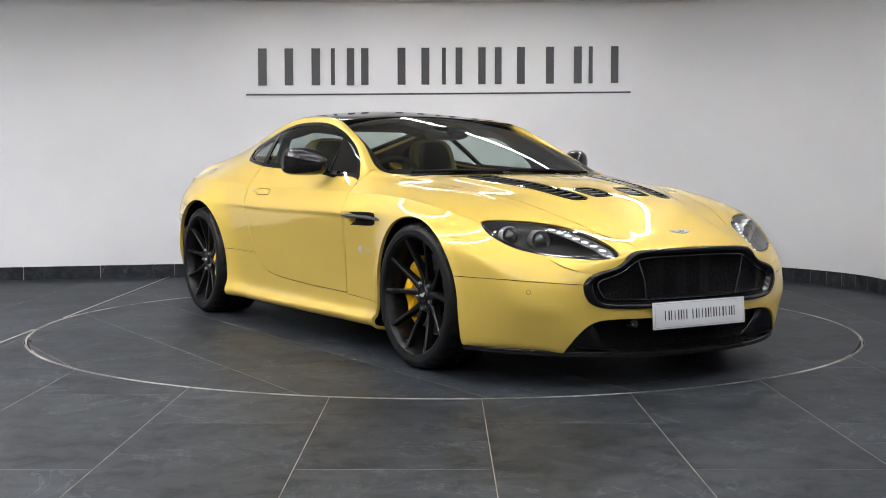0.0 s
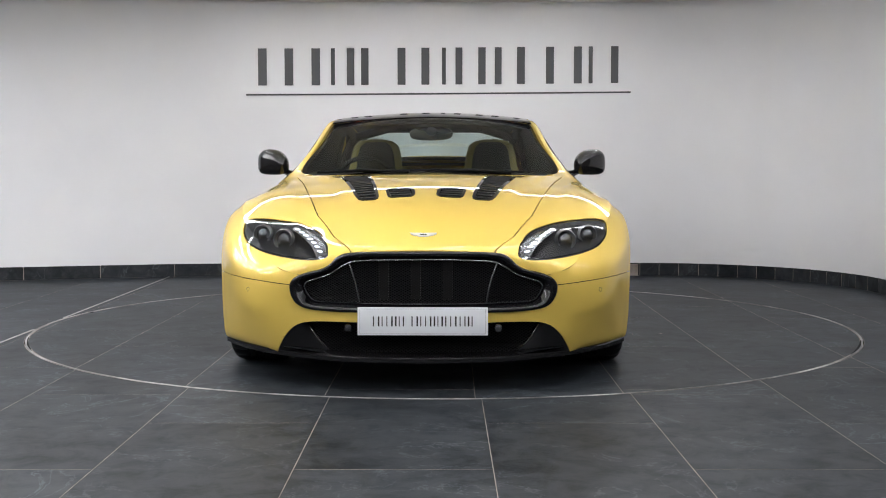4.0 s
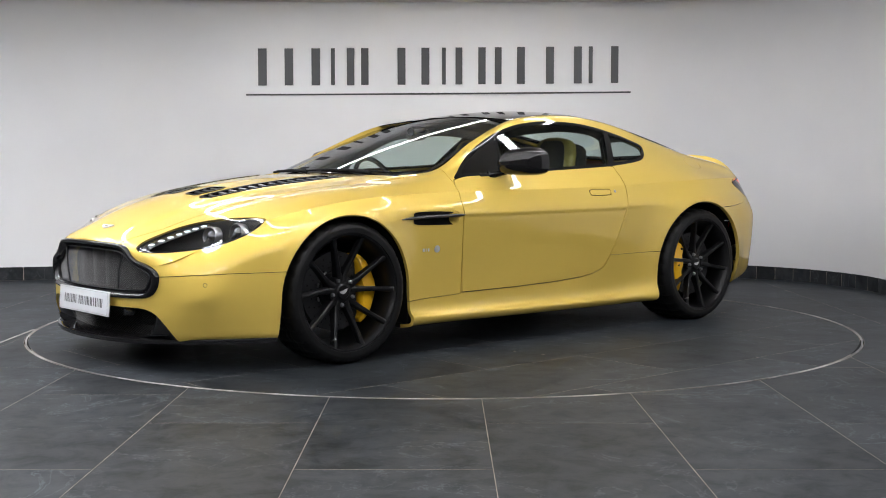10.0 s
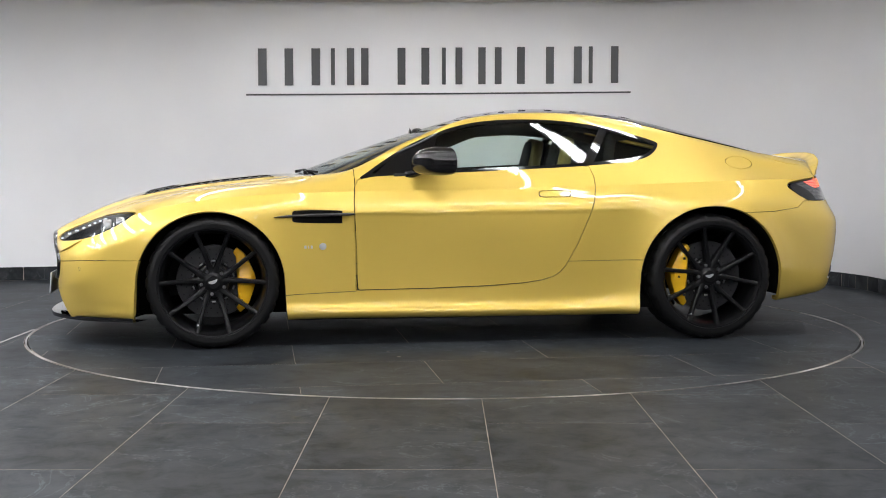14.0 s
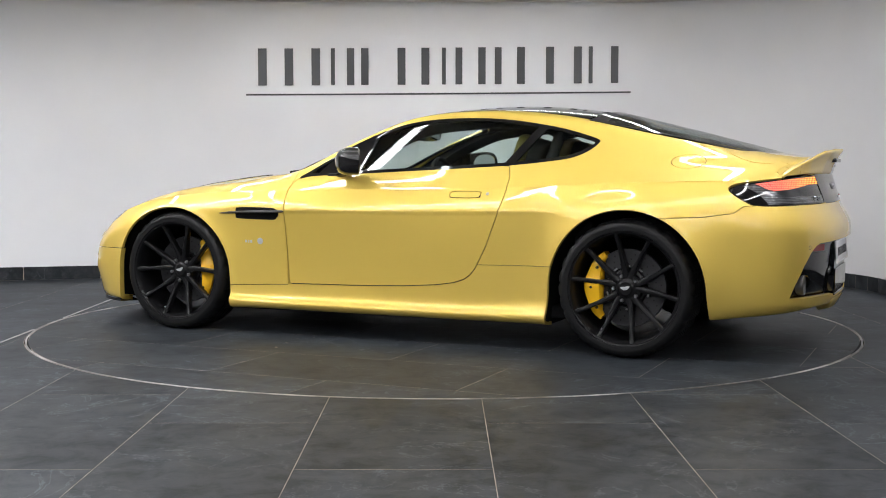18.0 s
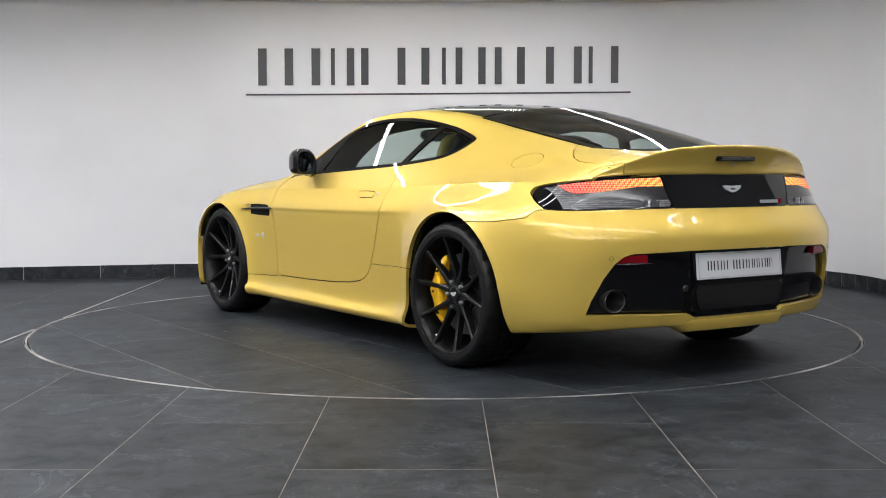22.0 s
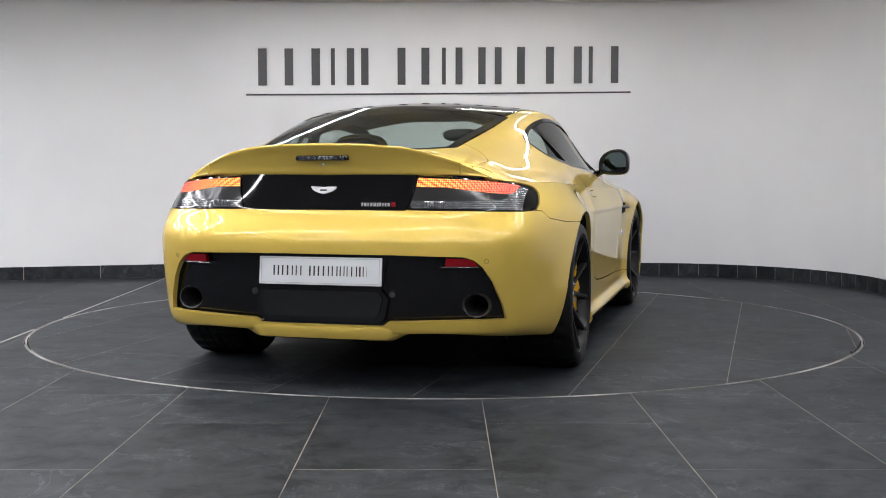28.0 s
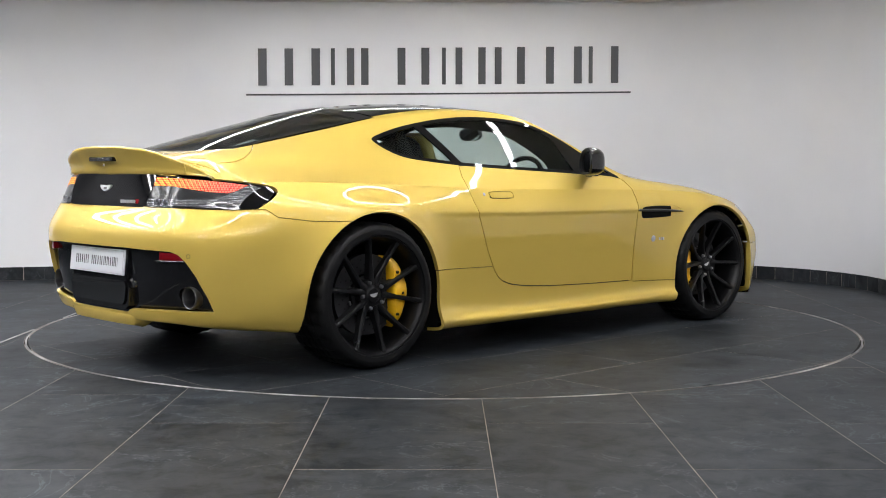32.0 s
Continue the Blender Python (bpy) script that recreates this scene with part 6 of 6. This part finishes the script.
def brake(x, y, sd, ahead):
    b = new("brake")
    b.parent = car
    b.location = (x, y, .332)
    bm = bmesh.new()
    lathe(bm, [(.095, -.012), (.095, .012), (.100, .016), (.185, .016), (.187, 0), (.185, -.014), (.100, -.014)], 56, None)
    disc = part("disc", bm, CERAMIC, b, "grey drilled ceramic brake disc", 30)
    bm = bmesh.new()
    for i in range(60):
        a = 2 * math.pi * i / 60
        r = (.115, .138, .162)[i % 3]
        m = Matrix.Translation((r * math.cos(a), sd * .0165, r * math.sin(a)))
        lathe(bm, [(.0003, .0), (.004, .0)], 6, m)
    tagged(part("drilled_holes", bm, BLACK_MATT, disc), kind="stuff")
    bm = bmesh.new()
    lathe(bm, [(.0005, sd * .03), (.06, sd * .03), (.09, sd * .018), (.095, 0)], 32)
    part("disc_bell", bm, BLACK_SATIN, disc)
    for i in range(10):
        a = 2 * math.pi * (i + .5) / 10
        bm = bmesh.new()
        box(bm, -.004, .004, sd * .0195 - .0035, sd * .0195 + .0035, -.010, .010, .0015, Matrix.Rotation(-a, 4, "Y") @ Matrix.Translation((.104, 0, 0)))
        part("bobbin", bm, STEEL, disc, "bright metal bobbin")
    # caliper on one side of the axle
    bm = bmesh.new()
    rows = []
    for i in range(15):
        u = -1 + 2 * i / 14
        w = u * radians(53)
        a = (0 if ahead > 0 else math.pi) + w * (1 if ahead > 0 else -1) + radians(3) * (1 if ahead > 0 else -1)
        taper = 1 - .35 * abs(u) ** 3
        bump_ = .006 * math.cos(u * 9)
        r0, r1 = min(.118 / math.cos(w), .176), .206 + .002 * math.cos(u * 6) + bump_ * .4
        row = []
        for r, y0 in ((r0, .012), (r0, .048 * taper), (r0 + .012, .064 * taper + bump_), (r1 - .018, .064 * taper + bump_), (r1, .05 * taper), (r1, -.04), (r0 + .02, -.045)):
            row.append(bm.verts.new((r * math.cos(a), sd * y0, r * math.sin(a))))
        rows.append(row)
    for p, q in zip(rows, rows[1:]):
        for j in range(6):
            bm.faces.new((p[j], p[j + 1], q[j + 1], q[j]))
    bm.faces.new(rows[0])
    bm.faces.new(rows[-1])
    bmesh.ops.recalc_face_normals(bm, faces=bm.faces)
    cal = part("caliper", bm, CALIPER, b, "yellow enamelled brake caliper", 40)
    bm = bmesh.new()
    for u in (-.75, 0, .75):
        a = (0 if ahead > 0 else math.pi) + u * radians(46)
        m = Matrix.Translation((.17 * math.cos(a), 0, .17 * math.sin(a)))
        lathe(bm, [(.0005, sd * .073), (.006, sd * .072), (.008, sd * .055)], 10, m)
    part("caliper_bolts", bm, BLACK_SATIN, cal)


def wheels():
    wf, wr = build_wheel(0.245, 0.040), build_wheel(0.285, 0.026)
    spots = ((wf, 1.290, .890, 1), (wr, -1.300, .920, 1), (wf, 1.290, .890, -1), (wr, -1.300, .920, -1))
    used = set()
    for src, x, y, sd in spots:
        m = Matrix.Translation((x, sd * y, .332)) @ Matrix.Rotation(0 if sd > 0 else math.pi, 4, "Z") @ Matrix.Rotation(radians(18 if x > 0 else 9), 4, "Y")
        if src in used:
            copy_thing(src, m)
        else:
            src.matrix_basis = m
            used.add(src)
        brake(x, sd * (y - (.13 if x > 0 else .10)), sd, -1 if x > 0 else 1)
        # dark wheel housing
        bm = bmesh.new()
        cx, cz, r = ARCH_F if x > 0 else ARCH_R
        r += .010
        line = [(cx + r + .012, .16 if x > 0 else .15)] + [(cx + r * math.cos(radians(180 * i / 24)), cz + r * math.sin(radians(180 * i / 24))) for i in range(25)] + [(cx - r - .012, .15 if x > 0 else .225)]
        rows = [[bm.verts.new((px, sd * yy, pz)) for yy in (.50, .60, .74, .848 if x > 0 else .868)] for px, pz in line]
        for p, q in zip(rows, rows[1:]):
            for j in range(3):
                bm.faces.new((p[j], p[j + 1], q[j + 1], q[j]))
        ce = bm.verts.new((cx, sd * .50, cz))
        for p, q in zip(rows, rows[1:]):
            bm.faces.new((p[0], q[0], ce))
        part("wheel_housing", bm, BLACK_MATT, car, "black wheel housing", 60)


wheels()


def underside():
    bm = bmesh.new()
    box(bm, -1.25, 2.0, -.50, .50, .135, .165, .01)
    box(bm, -1.95, -1.25, -.50, .50, .215, .25, .01)
    box(bm, -.90, .92, -.80, .80, .128, .155, .01)
    part("floor_pan", bm, BLACK_MATT, car, "black underbody")
    bm = bmesh.new()
    box(bm, -2.0, -1.72, -.50, .50, .245, .30, .03)
    part("rear_undertray", bm, BLACK_MATT, car)
    # painted lip below the diffuser
    bm = bmesh.new()
    rows = []
    for y in np.linspace(-.42, .42, 29):
        k = min(1, max(0, (.36 - abs(y)) / .09))
        k = k * k * (3 - 2 * k)
        x = on_skin((-3, y, .25), (1, 0, 0))[0].x
        rows.append([bm.verts.new(p) for p in ((x + .03, y, .272), (x + .018 - .022 * k, y, .268), (x + .016 - .024 * k, y, .255), (x + .020 - .010 * k, y, .244 - .030 * k), (x + .06, y, .236 - .034 * k))])
    for a, b in zip(rows, rows[1:]):
        for i in range(4):
            bm.faces.new((a[i], a[i + 1], b[i + 1], b[i]))
    part("valance", bm, PAINT, BODY["rear_bumper"], "", 50)


underside()


# ---- cabin ----
def cabin():
    bm = bmesh.new()
    rows = []
    for y in np.linspace(-.70, .70, 29):
        hood = .018 * math.exp(-((y + .37) / .16) ** 2)
        rows.append([bm.verts.new(p) for p in ((.80, y, .845), (.62, y, .868), (.42, y, .880 + hood), (.30, y, .872 + hood * 1.6), (.25, y, .84), (.26, y, .68), (.32, y, .50))])
    for a, b in zip(rows, rows[1:]):
        for i in range(6):
            bm.faces.new((a[i], a[i + 1], b[i + 1], b[i]))
    dash = part("dashboard", bm, LEATHER_BLACK, car, "black leather dashboard", 50)
    bm = bmesh.new()
    box(bm, .48, .60, .05, .28, .868, .885, .006)
    part("dash_pad", bm, BLACK_MATT, dash)
    bm = bmesh.new()
    box(bm, -1.0, .30, -.12, .12, .25, .56, .03)
    part("centre_console", bm, LEATHER_BLACK, car)
    bm = bmesh.new()
    box(bm, -1.05, .55, -.78, .78, .16, .22, .01)
    part("cabin_floor", bm, LEATHER_BLACK, car, "black carpeted cabin floor")
    bm = bmesh.new()
    box(bm, -1.75, -1.0, -.62, .62, .70, .80, .03)
    part("parcel_shelf", bm, LEATHER_BLACK, car)
    bm = bmesh.new()
    box(bm, -1.08, -.98, -.70, .70, .22, .86, .03)
    part("bulkhead", bm, LEATHER_BLACK, car)
    # steering wheel
    bm = bmesh.new()
    m = Matrix.Translation((.16, -.37, .80)) @ Matrix.Rotation(radians(90), 4, "Z") @ Matrix.Rotation(radians(22), 4, "X")
    lathe(bm, [(.175 + .014 * math.cos(a), .014 * math.sin(a)) for a in np.linspace(0, 2 * math.pi, 9)[:-1]], 36, m, True)
    sw = part("steering_wheel", bm, LEATHER_BLACK, car, "black leather steering wheel", 60)
    bm = bmesh.new()
    lathe(bm, [(.0005, .01), (.055, .01), (.06, -.02), (.05, -.05)], 24, m)
    for a in (0, math.pi, -math.pi / 2):
        p = m @ Vector((.05 * math.cos(a), 0, .05 * math.sin(a)))
        q = m @ Vector((.172 * math.cos(a), 0, .172 * math.sin(a)))
        tube(bm, [p, q], .013, 8)
    part("spokes", bm, BLACK_SATIN, sw)
    # seats
    for sd in (1, -1):
        s = new("seat")
        s.parent = car
        s.location = (-.42, sd * .36, .22)
        s.rotation_euler = (0, radians(-14), 0)
        def shell(w_scale, x0, x1, zs, e):
            bm = bmesh.new()
            rows = []
            for z, hw in zs:
                hw = hw * w_scale
                row = []
                for i in range(24):
                    a = 2 * math.pi * i / 24
                    c, s_ = math.cos(a), math.sin(a)
                    row.append(((x0 + x1) / 2 + (x1 - x0) / 2 * math.copysign(abs(s_) ** e, s_), hw * math.copysign(abs(c) ** e, c), z))
                rows.append(row)
            vs = loops(bm, rows)
            bm.faces.new(vs[0])
            bm.faces.new(vs[-1])
            bmesh.ops.recalc_face_normals(bm, faces=bm.faces)
            return bm
        zs = [(.12, .24), (.3, .25), (.45, .245), (.58, .22), (.66, .19), (.72, .165), (.80, .155), (.85, .14), (.875, .11), (.885, .06)]
        part("backrest", shell(1.0, -.045, .03, zs, .5), LEATHER_YELLOW, s, "yellow leather seat back", 60)
        zs2 = [(z - .012, hw - .038) for z, hw in zs[:-1]]
        part("backrest_centre", shell(1.0, -.05, .045, zs2, .5), LEATHER_BLACK, s, "black seat centre panel", 60)
        part("seat_shell", shell(1.0, -.15, -.04, [(z - .006, hw * .985) for z, hw in zs], .5), LEATHER_BLACK, s, "black seat shell", 60)
        bm = bmesh.new()
        box(bm, -.02, .46, -.22, .22, .02, .16, .03, Matrix.Rotation(radians(8), 4, "Y"))
        part("cushion", bm, LEATHER_BLACK, s)
    # mirror inside, turned towards the driver
    m = Matrix.Translation((.135, 0, 1.098)) @ Matrix.Rotation(radians(-16), 4, "Z") @ Matrix.Rotation(radians(-6), 4, "Y")

    def oval(x, k):
        return [m @ Vector((x, .128 * k * math.copysign(abs(math.cos(a)) ** .75, math.cos(a)), .038 * k * math.copysign(abs(math.sin(a)) ** .75, math.sin(a)))) for a in np.linspace(0, 2 * math.pi, 33)[:-1]]
    bm = bmesh.new()
    vs = loops(bm, [oval(.002, .90), oval(-.002, .97), oval(.004, 1.0), oval(.020, .96), oval(.032, .80), oval(.036, .5)])
    bm.faces.new(vs[-1])
    tube(bm, [m @ Vector((.03, 0, .01)), (.180, 0, 1.106), (.195, 0, 1.108)], [.016, .014, .03], 12)
    bmesh.ops.recalc_face_normals(bm, faces=bm.faces)
    rv = part("rear_view_mirror", bm, BLACK_SATIN, car, "black oval rear-view mirror", 50)
    bm = bmesh.new()
    bm.faces.new([bm.verts.new(p) for p in oval(.001, .91)])
    part("mirror_glass", bm, MIRROR, rv, "mirror glass")
    bm = bmesh.new()
    tube(bm, [(-.82, -.60, .92), (-.86, -.52, 1.10), (-.88, -.30, 1.165), (-.88, .30, 1.165), (-.86, .52, 1.10), (-.82, .60, .92)], .03, 8)
    part("roof_brace", bm, LEATHER_BLACK, car, "black trimmed roof brace", 60)


cabin()


build_floor()
build_turntable()


def motions():
    rows = [(t, Matrix.Rotation(radians(heading(t)), 4, "Z")) for t in range(0, 33)]
    walk(turntable, rows)
    walk(car, [(t, m @ Matrix.Translation((0, CAR_OFF, 0))) for t, m in rows])


motions()
